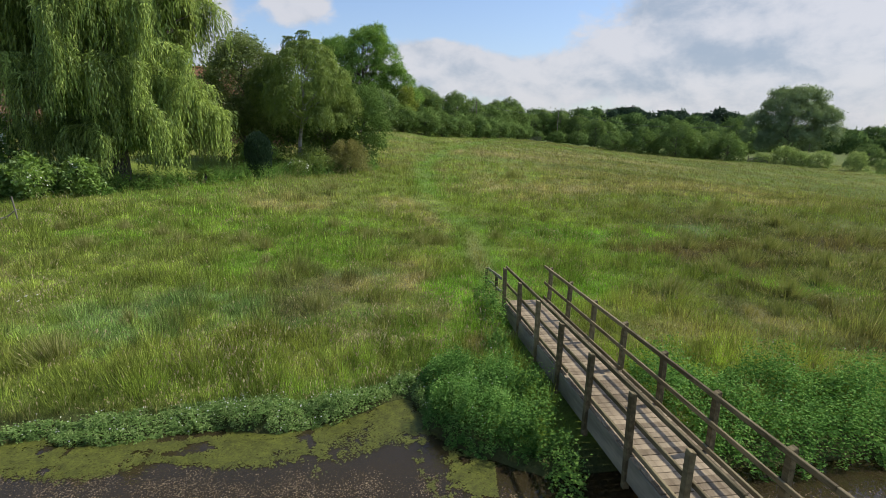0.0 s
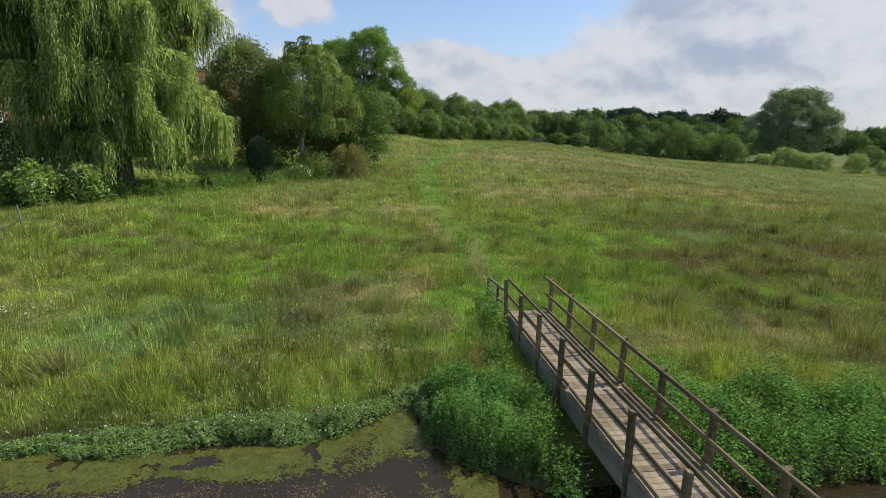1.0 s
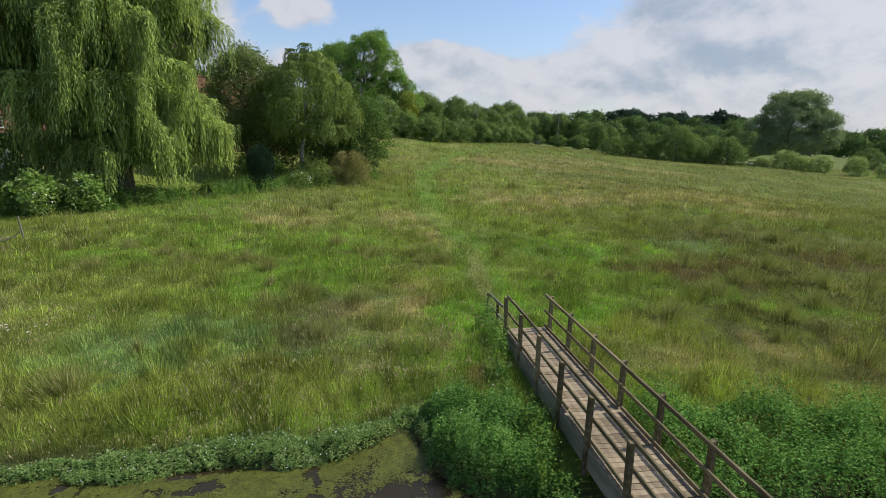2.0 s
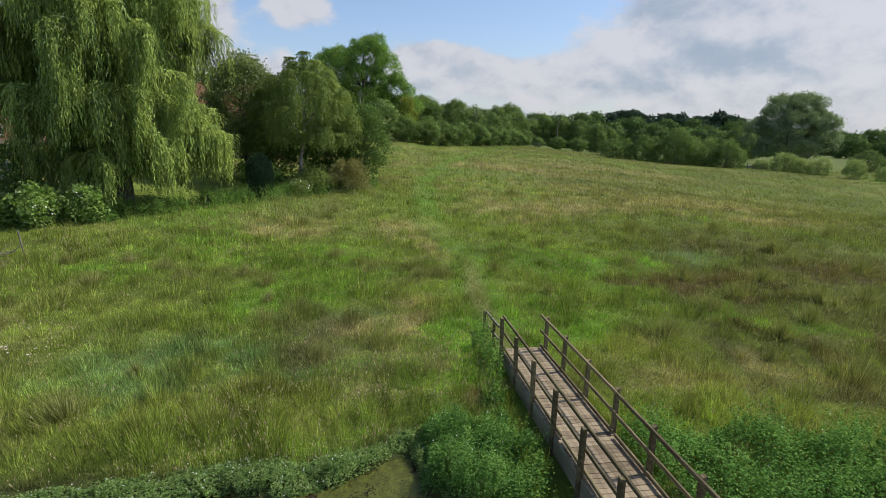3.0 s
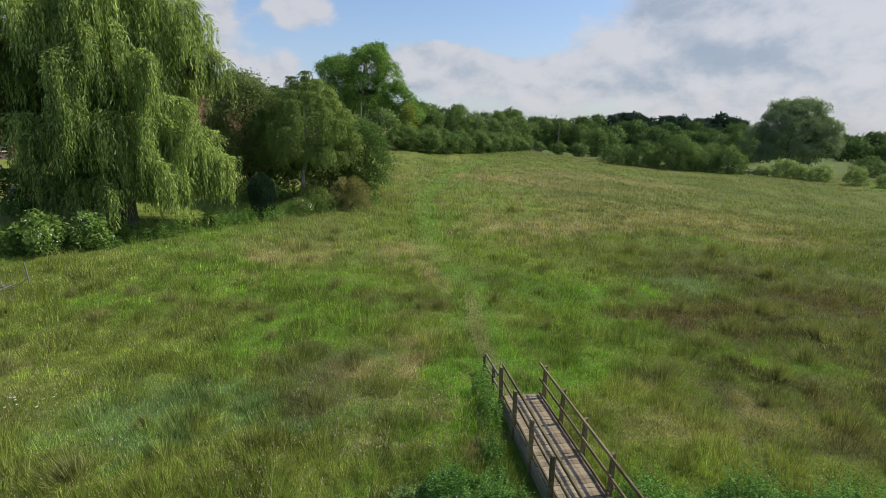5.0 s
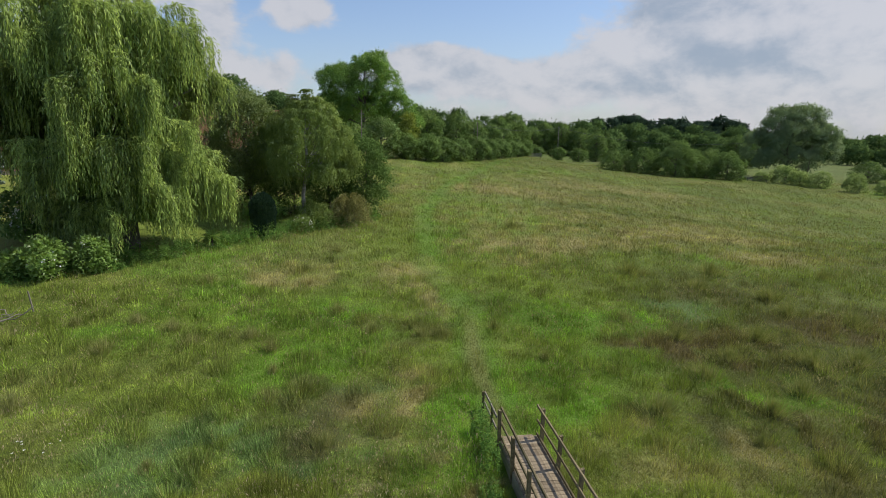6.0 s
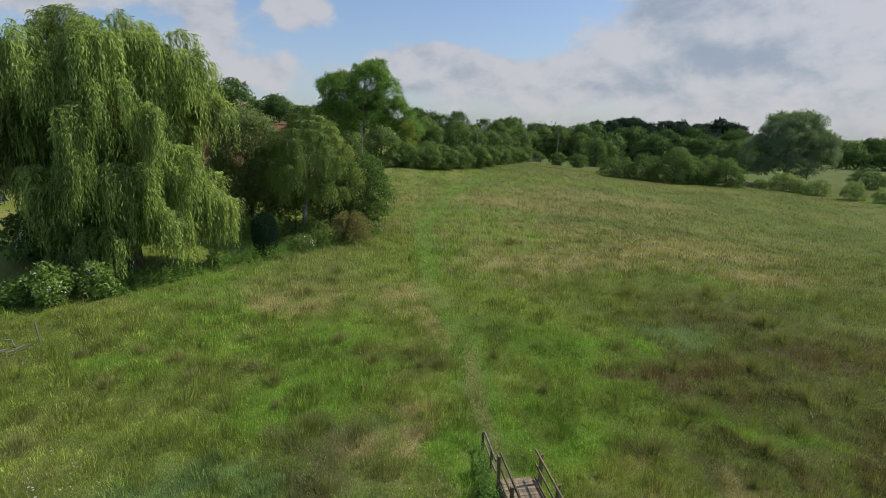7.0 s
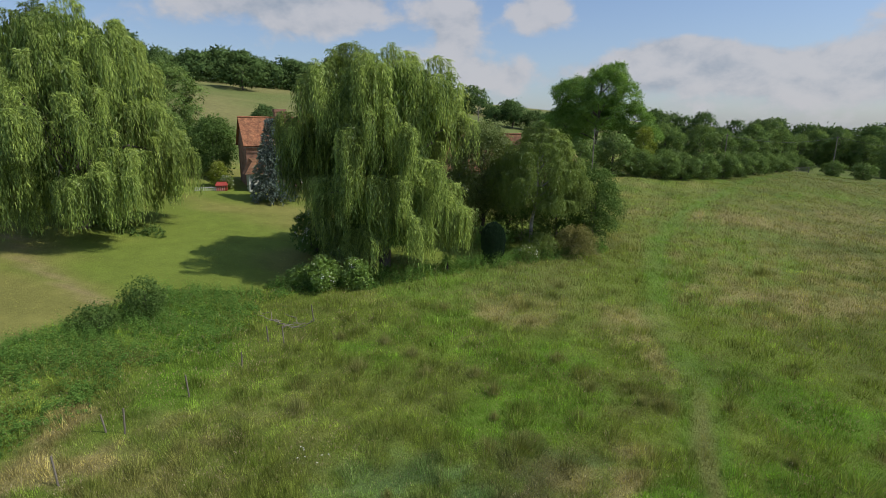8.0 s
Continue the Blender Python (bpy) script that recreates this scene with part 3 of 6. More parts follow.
# ---- meadow grass ----
def bunches(x, y, cell, seed):
    """Nearest grass bunch: way to it, distance and its own random number."""
    ci, cj = np.floor(x / cell), np.floor(y / cell)
    best = np.full(x.shape, 1e9)
    bx, by, br = np.zeros_like(x), np.zeros_like(x), np.zeros_like(x)
    for di in (-1, 0, 1):
        for dj in (-1, 0, 1):
            i, j = ci + di, cj + dj
            px, py = (i + hash01(i, j, seed)) * cell, (j + hash01(i, j, seed + 1)) * cell
            d = np.hypot(x - px, y - py)
            near = d < best
            best = np.where(near, d, best)
            bx, by, br = np.where(near, x - px, bx), np.where(near, y - py, by), np.where(near, hash01(i, j, seed + 2), br)
    return bx, by, best, br


def build_grass():
    rng = np.random.default_rng(7)
    n = 1150000
    r = 8.5 * np.exp(rng.random(n) ** 1.05 * math.log(180 / 8.5))
    th = rng.uniform(radians(-74), radians(45), n)
    x, y = r * np.sin(th), -0.5 + r * np.cos(th)
    lawn = garden_edge(y) - x
    track = np.abs(x - path_x(y))
    keep = (y > far_bank(x) + 0.22 + 0.4 * vnoise(x, y, 1.2, 4)) & ((lawn < 0.3) | (rng.random(n) < 0.3)) & (y > 7)
    keep &= ~((np.abs((x - 1.87) * 0.985 + (y - 15.9) * 0.174 - 0.68) < 0.85) & (y < 16.3))
    keep &= ~((track < 0.35) & (y < 27) & (rng.random(n) < 0.5))
    x, y, r, lawn, track = x[keep], y[keep], r[keep], lawn[keep], track[keep]
    n = len(x)
    h = (0.13 + 0.34 * fbm(x, y, 2.6, 101) + 0.20 * fbm(x, y, 0.8, 111)) * 0.78 * rng.uniform(0.45, 1.25, n)
    bx, by, bd, br = bunches(x, y, 1.15, 151)
    size = 0.28 + 0.42 * br
    # small tufts inside the bunches, coarser farther off
    near, mid_, far_ = bunches(x, y, 0.26, 161), bunches(x, y, 0.55, 171), bunches(x, y, 1.2, 181)
    lot = r * rng.uniform(0.85, 1.15, n)
    tx, ty, td, tr = (np.where(lot < 19, a, np.where(lot < 44, b, c)) for a, b, c in zip(near, mid_, far_))
    tc = np.where(lot < 19, 0.26, np.where(lot < 44, 0.55, 1.2))
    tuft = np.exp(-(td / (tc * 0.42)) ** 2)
    dome = np.exp(-(bd / size) ** 2)
    h *= (0.5 + 1.4 * dome * (0.2 + 1.1 * br)) * (1 - 0.4 * ss(40, 120, r))
    h *= np.where(lawn > 0, 0.13, 1.0) * (0.6 + 0.4 * ss(0.3, 1.2, track + (y < 15) * 3 + ss(60, 110, y)))
    h *= np.where(lawn > 0, 1.0, 0.6 + 0.66 * tuft * (0.5 + tr))
    w = (0.0046 + 0.00062 * r) * rng.uniform(0.7, 1.3, n)
    col = tint_at(x, y)
    tone = hash01(np.floor(br * 9973), np.floor(br * 317), 5)
    wild = np.where(lawn > 0, 0.25, 1.0)
    col *= (1 + wild * (0.55 * (tone - 0.5)))[:, None]
    rushy = (0.30 * (br > 0.6) * dome * wild)[:, None]
    col = col * (1 - rushy) + np.array((0.105, 0.10, 0.036)) * rushy
    # dry blades and stalks, thicker in some stretches
    dry = (rng.random(n) < 0.05 + 0.30 * ss(0.40, 0.66, fbm(x, y, 4.5, 121)) * ss(0.35, 0.6, fbm(x, y, 1.3, 123))) & (lawn < 0)
    col[dry] = col[dry] * 0.45 + np.array((0.20, 0.165, 0.08)) * 0.5
    # own tone by tuft; blades darker between tufts, the gaps' shade put into tint
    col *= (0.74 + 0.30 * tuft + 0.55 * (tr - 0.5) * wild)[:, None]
    col *= (2.08 + (0.92 - 0.3 * ss(30, 110, r)) * rng.uniform(-1, 1, n))[:, None]
    wind = (fbm(x, y, 3.2, 131) * 5.5 + fbm(x, y, 11, 141) * 5) + rng.normal(0, 2.0, n)
    lean = h * rng.uniform(0.0, 0.6, n)
    fan = h * 0.55 * np.clip(bd / size, 0, 1.2) / (bd + 0.02)
    lx, ly = np.cos(wind) * lean * 0.75 + bx * fan * dome, np.sin(wind) * lean * 0.75 + by * fan * dome
    lx, ly = lx + tx * 0.25 * tuft * h / tc, ly + ty * 0.25 * tuft * h / tc
    fa = rng.uniform(0, math.pi, n)
    base = np.stack([x, y, land(x, y) - 0.02], -1)
    sd = np.stack([np.cos(fa) * w * 0.5, np.sin(fa) * w * 0.5, 0 * w], -1)
    tip = base + np.stack([lx, ly, h * 0.95], -1)
    v = np.stack([base + sd, tip, base - sd], 1).reshape(-1, 3)
    bulge = (wild * dome * (0.4 + 0.9 * br) * 1.1)[:, None] * np.stack([bx / size, by / size], -1) + (wild * tuft * 0.7)[:, None] * np.stack([tx / tc, ty / tc], -1)
    face = np.concatenate([bulge, np.full((n, 1), 0.25)], 1)
    ob = empty("meadow_grass", Matrix(), "long rough meadow grass with buff seed heads", "grass", kind="stuff")
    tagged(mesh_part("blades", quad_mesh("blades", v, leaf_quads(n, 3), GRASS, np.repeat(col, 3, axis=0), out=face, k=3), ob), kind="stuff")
    # seed heads standing over the blades
    pick = np.flatnonzero((lawn < -0.3) & (track > 0.8) & (rng.random(n) < 0.03 + 0.16 * ss(0.38, 0.64, fbm(x, y, 4.0, 127)) * ss(0.3, 0.6, fbm(x, y, 0.9, 129))))
    m = len(pick)
    big = 1 + r[pick] / 30
    head = tip[pick] + np.stack([rng.normal(0, 0.03, m), rng.normal(0, 0.03, m), rng.uniform(0.0, 0.14, m) * np.clip(h[pick] / 0.3, 0.3, 1.2)], -1)
    axis = np.stack([lx[pick], ly[pick], h[pick]], -1) / h[pick][:, None] + rng.normal(0, 0.25, (m, 3))
    v = scatter_blades(rng, head, -axis, rng.uniform(0.035, 0.08, m) * big, rng.uniform(0.012, 0.022, m) * big)
    tagged(mesh_part("seed_heads", quad_mesh("seed_heads", v, leaf_quads(m, 3), SEED, k=3), ob, "buff and pinkish seed heads"), kind="stuff")


build_grass()


# ---- rush tussocks ----
TUSSOCKS = [(-5.9, 27.6, 0.87), (-7.9, 22.8, 1.01), (-11.6, 22.9, 0.73), (-15.5, 25.1, 0.66), (-3.7, 22.3, 0.58), (-9.7, 34.4, 0.87), (5.9, 51.0, 1.45), (2.5, 26.2, 0.52), (9.6, 27.7, 0.81),
            (4.6, 22.8, 0.53), (13.0, 37.6, 1.74), (-13.4, 24.5, 0.71), (-15.4, 17.3, 0.93), (-3.7, 25.1, 0.77), (-5.4, 19.0, 1.18), (11.5, 25.5, 1.30), (16.6, 22.9, 1.25), (8.1, 18.5, 1.18),
            (11.1, 21.4, 1.16), (19.5, 29.5, 1.11)]
TUSSOCKS += [(18.7, 23.1, 1.24), (16.2, 33.7, 1.47), (19.8, 32.2, 1.37), (-0.2, 25.1, 0.58), (-9.3, 24.0, 0.72), (-15.1, 21.8, 0.96), (26.3, 36.9, 1.14), (-8.6, 39.8, 0.80), (15.6, 25.8, 1.33), (22.1, 28.1, 1.48),
             (18.7, 37.5, 1.45), (-9.3, 12.2, 0.99), (-6.5, 18.4, 0.78), (13.0, 23.2, 1.16), (14.4, 20.2, 1.07), (12.4, 18.8, 0.98)]


R_T = random.Random(44)
for _ in range(14):
    tx, ty = R_T.uniform(-20, 30), R_T.uniform(13.5, 42)
    if abs(tx) < 0.75 * ty + 2 and tx > float(garden_edge(ty)) + 4 and abs(tx - float(path_x(ty))) > 1.3 and far_bank(tx) + 3 < ty and not (1 < tx < 6 and ty < 23):
        TUSSOCKS.append((round(tx, 1), round(ty, 1), R_T.uniform(0.35, 0.75)))


def build_tussocks():
    made = []
    for k in range(3):
        rng = np.random.default_rng(200 + k)
        n = 620
        a = rng.uniform(0, 2 * math.pi, n)
        rad = np.minimum(np.abs(rng.normal(0, 0.42, n)), 0.85) * (0.7 + 0.6 * vnoise(a * 1.2, a * 0 + k, 1.0, 60 + k))
        base = np.stack([np.cos(a) * rad, np.sin(a) * rad, np.zeros(n) - 0.05], -1)
        out = rad * 0.45 + rng.uniform(0, 0.22, n)
        h = rng.uniform(0.4, 1.0, n) * np.clip(1.05 - 0.6 * rad, 0.3, 1)
        tip = np.stack([np.cos(a) * out, np.sin(a) * out, 0 * a], -1) + np.stack([np.full(n, -0.10), np.full(n, 0.04), h], -1)
        v = scatter_leaves(rng, base, tip, np.linalg.norm(tip, axis=1), rng.uniform(0.008, 0.016, n), 0.08)
        made.append(quad_mesh("stems", v, leaf_quads(n), RUSH))
    rng = random.Random(4)
    for k, (x, y, w) in enumerate(TUSSOCKS):
        s = w * 0.95
        m = pose(x, y, float(land(x, y)) - 0.04, 0, 0, rng.uniform(0, 360)) @ Matrix.Diagonal((s, s * rng.uniform(0.8, 1.1), min(1.25, 0.6 + 0.45 * s), 1))
        ob = new("rush_tussock", made[k % 3])
        ob.matrix_basis = m
        tagged(ob, "brownish green rush tussock in the meadow" if k % 3 else "dark olive rush tussock standing in long grass", "tussock", "rush tussocks in the meadow")


build_tussocks()


# ---- waterside herbs ----
def herb_mound(name, label, seed, region, height, n, size, mat, petals=0, follow=False, leaves=8):
    """Leaves over uneven mounds: region gives 0..1 where the plants grow."""
    rng = np.random.default_rng(seed)
    x0, x1, y0, y1 = region[0]
    x, y = rng.uniform(x0, x1, n), rng.uniform(y0, y1, n)
    if follow:
        y = y + far_bank(x)
    w = region[1](x, y)
    def lumps(u, v):
        return ss(0.24, 0.76, fbm(u, v, 0.7, seed)) * 0.8 + fbm(u, v, 0.26, seed + 5) * 0.35

    lump = lumps(x, y)
    tilt = np.stack([lump - lumps(x + 0.06, y), lump - lumps(x, y + 0.06), np.full(n, 0.16)], -1) * 4.0
    keep = rng.random(n) < ss(0.12, 0.3, w)
    x, y, w, lump, tilt = x[keep], y[keep], w[keep], lump[keep], tilt[keep]
    n = len(x)
    tall = height * ss(0.0, 0.75, w) * (0.1 + 1.3 * lump) * rng.uniform(0.7, 1.25, n)
    foot = np.maximum(land(x, y), WATER_Z) - 0.02
    lean = rng.normal(0, 0.16, (n, 2)) * tall[:, None]
    k = leaves
    t = np.tile((np.arange(k) + 0.5) / k, (n, 1)) ** 0.75 * 0.75 + 0.27 + rng.normal(0, 0.03, (n, k))
    px, py = x[:, None] + lean[:, :1] * t, y[:, None] + lean[:, 1:] * t
    pz = foot[:, None] + tall[:, None] * t
    ang = rng.uniform(0, 2 * math.pi, (n, 1)) + np.arange(k) * 2.4 + rng.normal(0, 0.3, (n, k))
    base = np.stack([px, py, pz], -1).reshape(-1, 3)
    axis = np.stack([np.cos(ang), np.sin(ang), 0.55 * t + rng.normal(-0.15, 0.25, (n, k))], -1).reshape(-1, 3)
    s = (size * (1.25 - 0.6 * t) * rng.uniform(0.7, 1.3, (n, k))).ravel()
    top = (foot + tall * 1.02).repeat(k)
    n = n * k
    v = scatter_leaves(rng, base, axis, s, s * 0.6, 0.15)
    ob = empty(name, Matrix(), label, "plants", kind="stuff")
    mesh_part("leaves", quad_mesh("leaves", v, leaf_quads(n), mat, out=np.repeat(tilt, k, axis=0)), ob)
    if petals:
        pick = rng.choice(n, petals, replace=False)
        b = base[pick]
        b[:, 2] = top[pick] + rng.uniform(0.02, 0.10, petals)
        v = scatter_leaves(rng, b, rng.normal(size=(petals, 3)) * (1, 1, 0.4), 0.035, 0.03)
        tagged(mesh_part("flowers", quad_mesh("flowers", v, leaf_quads(petals), PETAL), ob, "tiny white flowers"), kind="stuff")


def blob(x, y, rows):
    out = np.zeros_like(x)
    wob = 0.7 + 0.6 * fbm(x, y, 0.9, 301)
    for px, py, rx, ry in rows:
        out = np.maximum(out, 1 - np.sqrt(((x - px) / rx) ** 2 + ((y - py) / ry) ** 2) * wob)
    return out


def strip_left(x, y):
    d = y - far_bank(x)
    wob = fbm(x, y * 0, 1.4, 311)
    wide = np.interp(x, [-13, -8.6, -7.6, -6.2, -4.5, -2.7, -1.2], [0.2, 0.2, 0.35, 0.8, 0.72, 0.72, 0.55])
    return np.minimum(ss(-0.5 + 0.5 * wob, -0.35 + 0.5 * wob, d), ss(wide - 0.25 + 0.5 * wob, wide - 0.6 + 0.4 * wob, d)) * ss(0.1, -0.6, x)


def clear_of_bridge(x, y, w):
    lat = (x - 1.87) * 0.985 + (y - 15.9) * 0.174
    return w * np.where((lat > -0.16) & (lat < 1.62) & (y < 16.5), 0.0, 1.0)


def clump_left(x, y):
    return clear_of_bridge(x, y, blob(x, y, [(0.55, 11.2, 1.15, 1.1), (1.0, 10.3, 0.95, 0.85), (0.2, 12.0, 0.95, 0.8), (1.4, 11.7, 0.6, 1.2), (1.75, 9.9, 0.45, 0.7)]))


def clump_right(x, y):
    d = y - far_bank(x)
    edge = 2.5 - 0.16 * np.abs(x - 6) + (fbm(x, y * 0, 1.5, 321) - 0.5) * 1.0
    return clear_of_bridge(x, y, ss(0, 0.7, x - 3.7) * np.minimum(ss(-0.5, 0.1, d + fbm(x, y * 0, 0.7, 331) * 0.4), ss(edge, edge - 0.8, d)))


def dark_weeds(x, y):
    return clear_of_bridge(x, y, blob(x, y, [(1.5, 13.4, 0.5, 1.1), (1.55, 12.2, 0.45, 1.0), (2.1, 10.6, 0.45, 1.7), (2.45, 8.9, 0.4, 1.0), (1.6, 15.2, 0.5, 1.1), (1.4, 16.6, 0.45, 0.7)]))


herb_mound("watercress", "low pale green cress along the water's edge", 401, ((-13, 0.2, -0.6, 1.0), strip_left), 0.24, 17000, 0.058, CRESS, 260, True, 6)
herb_mound("nettle_clump", "bushy bright green waterside plants beside the footbridge", 411, ((-0.9, 2.9, 8.2, 13.2), clump_left), 0.84, 11000, 0.066, HERB, 30)
herb_mound("nettle_bank", "dense dark green waterside plants on the stream bank", 421, ((3.5, 20, 9.2, 14.8), clump_right), 0.88, 21000, 0.08, HERB, 30)
herb_mound("tall_weeds", "tall dark weeds growing against the footbridge", 431, ((0.4, 2.9, 7.8, 17.6), dark_weeds), 0.9, 4600, 0.085, NETTLE)


def build_algae():
    rng = np.random.default_rng(501)
    n = 230000
    x, y = rng.uniform(-11, 1.2, n), rng.uniform(8.2, 12.2, n)
    d = far_bank(x) - y
    band = np.where(x < -2.2, ss(1.55, 1.1, d + 0.25 * fbm(x, y, 0.7, 509)), ss(2.1, 1.5, d)) * ss(-0.1, 0.05, d) * (1 - 0.8 * ss(-2.4, -1.9, x) * ss(-1.0, -1.5, x) * ss(0.5, 0.9, d))
    f = fbm(x, y * 1.4, 0.9, 503) * 0.62 + fbm(x, y, 0.22, 507) * 0.38
    keep = (rng.random(n) < band * ss(0.40, 0.56, f + 0.03)) & ((x < 0.9) | (d > 0.2))
    x, y = x[keep], y[keep]
    n = len(x)
    a = rng.uniform(0, 2 * math.pi, n)
    base = np.stack([x, y, np.full(n, WATER_Z + 0.005) + rng.uniform(0, 0.01, n)], -1)
    u = np.stack([np.cos(a), np.sin(a), rng.uniform(-0.06, 0.06, n)], -1) * rng.uniform(0.012, 0.04, (n, 1))
    w = np.stack([-np.sin(a), np.cos(a), 0 * a], -1) * rng.uniform(0.008, 0.022, (n, 1))
    me = quad_mesh("algae", np.stack([base - u, base + w, base + u, base - w], 1).reshape(-1, 3), leaf_quads(n), ALGAE)
    tagged(new("algae_mat", me), "yellow green algae floating on the stream", "algae", kind="stuff")


build_algae()


def build_gravel():
    rng = np.random.default_rng(511)
    n = 110000
    x, y = rng.uniform(-11, 10, n), rng.uniform(6.8, 9.8, n)
    keep = (y < far_bank(x) - 0.8) & (rng.random(n) < ss(9.35, 8.5, y) * (0.25 + ss(0.4, 0.65, fbm(x, y, 0.6, 515))))
    x, y = x[keep], y[keep]
    n = len(x)
    base = np.stack([x, y, np.full(n, WATER_Z + 0.003) - 0.05 * (rng.random(n) < 0.5)], -1)
    a = rng.uniform(0, 2 * math.pi, n)
    s = rng.uniform(0.006, 0.022, n)
    u = np.stack([np.cos(a), np.sin(a), rng.uniform(-0.05, 0.1, n)], -1) * s[:, None]
    w = np.stack([-np.sin(a), np.cos(a), rng.uniform(-0.1, 0.1, n)], -1) * s[:, None] * 0.6
    v = np.stack([base - u, base + w, base + u, base - w], 1).reshape(-1, 3)
    me = quad_mesh("gravel", v, leaf_quads(n), STONE)
    tagged(new("gravel", me), "small brown stones and leaf litter in the stream", "gravel", kind="stuff")


build_gravel()

# ---- trees ----
def tube(points, radii, sides=7):
    """Tapered limb along points: corners and quads."""
    pts, rad = np.asarray(points, dtype=float), np.asarray(radii, dtype=float)
    t = np.gradient(pts, axis=0)
    t /= np.linalg.norm(t, axis=1, keepdims=True) + 1e-9
    ref = np.where(np.abs(t[:, 2:3]) > 0.9, np.array([[1.0, 0, 0]]), np.array([[0, 0, 1.0]]))
    u = np.cross(t, ref)
    u /= np.linalg.norm(u, axis=1, keepdims=True) + 1e-9
    w = np.cross(t, u)
    a = np.linspace(0, 2 * math.pi, sides, endpoint=False)
    ring = pts[:, None] + rad[:, None, None] * (np.cos(a)[None, :, None] * u[:, None] + np.sin(a)[None, :, None] * w[:, None])
    k, n = len(pts), sides
    i = np.arange((k - 1) * n).reshape(k - 1, n)
    j = np.roll(i, -1, axis=1)
    return ring.reshape(-1, 3), np.stack([i, j, j + n, i + n], -1).reshape(-1, 4)


def limbs_mesh(name, limbs, mat, sides=7):
    vs, qs, o = [], [], 0
    for pts, rad in limbs:
        v, q = tube(pts, rad, sides)
        vs.append(v)
        qs.append(q + o)
        o += len(v)
    return quad_mesh(name, np.concatenate(vs), np.concatenate(qs), mat, None, True)


def bent(rng, a, b, k=6, wander=0.08, sag=0.0):
    a, b = np.asarray(a, dtype=float), np.asarray(b, dtype=float)
    t = np.linspace(0, 1, k)[:, None]
    p = a + (b - a) * t
    p += rng.normal(0, wander * np.linalg.norm(b - a), (k, 3)) * np.sin(t * math.pi)
    p[:, 2] += sag * np.sin(t[:, 0] * math.pi)
    return p


def weeping_leaves(rng, tips, strands, drop, reach, leaf, floor, spread=0.5, step=0.2, swing=1.1):
    """Hanging shoots from limb tips (x, y, z, outward x, outward y), each strung with narrow leaves."""
    base, axis, face, shoot = [], [], [], []
    for x, y, z, ox, oy in tips:
        own = rng.random()
        for _ in range(strands):
            a = math.atan2(oy, ox) + rng.normal(0, swing)
            r = reach * rng.uniform(0.15, 1.0)
            length = drop * rng.uniform(0.35, 1.15)
            length = min(length, max(0.8, z - floor - rng.uniform(0, 1.2)))
            k = max(4, int(length / step))
            t = np.linspace(0, 1, k) + rng.normal(0, 0.012, k)
            out = r * (1 - np.exp(-3.5 * np.clip(t, 0, 1)))
            lift = 0.28 * reach * np.sin(np.clip(t * 3.2, 0, math.pi)) * rng.uniform(0.3, 1.0)
            px = x + math.cos(a) * out + rng.normal(0, 0.07, k) + rng.normal(0, 0.18)
            py = y + math.sin(a) * out + rng.normal(0, 0.07, k) + rng.normal(0, 0.18)
            pz = z + lift - length * np.clip(t, 0, 1.1) ** 1.35
            base.append(np.stack([px, py, pz], -1))
            fall = np.stack([math.cos(a) * np.exp(-3 * t), math.sin(a) * np.exp(-3 * t), -0.25 - t], -1)
            axis.append(fall + rng.normal(0, spread, (k, 3)) * 0.6)
            shoot.append(np.full(k, 0.6 * own + 0.4 * rng.random()) + rng.normal(0, 0.12, k))
            face.append(np.stack([np.full(k, 0.6 * math.cos(a) * r / reach + 1.1 * ox), np.full(k, 0.6 * math.sin(a) * r / reach + 1.1 * oy), 0.9 * np.exp(-2.2 * t) + 0.3], -1))
    base, axis, face = np.concatenate(base), np.concatenate(axis), np.concatenate(face)
    n = len(base)
    s = rng.uniform(0.7, 1.35, n)
    return scatter_blades(rng, base, axis, leaf[0] * s, leaf[1] * s, 0.1), n, face, np.concatenate(shoot)


def shell_tips(rng, n, profile, centre, lobes=()):
    """Limb tips over a crown: profile rows of height and radius."""
    zs, rs = zip(*profile)
    out = []
    while len(out) < n:
        z = rng.uniform(zs[0], zs[-1])
        r = np.interp(z, zs, rs)
        if rng.random() > (r + 0.6) / (max(rs) + 0.6):
            continue
        a = rng.uniform(0, 2 * math.pi)
        f = rng.uniform(0.72, 1.0) if rng.random() < 0.85 else rng.uniform(0.2, 0.7)
        f *= 0.78 + 0.44 * vnoise(np.array([a * 1.3]), np.array([z * 0.3]), 1.0, 77)[0]
        out.append((centre[0] + math.cos(a) * r * f, centre[1] + math.sin(a) * r * f, z, math.cos(a), math.sin(a)))
    for x, y, z, r, k in lobes:
        for _ in range(k):
            a = rng.uniform(0, 2 * math.pi)
            f = r * math.sqrt(rng.random())
            out.append((x + math.cos(a) * f, y + math.sin(a) * f, z + rng.uniform(-0.8, 0.6), x - centre[0] + math.cos(a) * 2, y - centre[1] + math.sin(a) * 2))
    return out


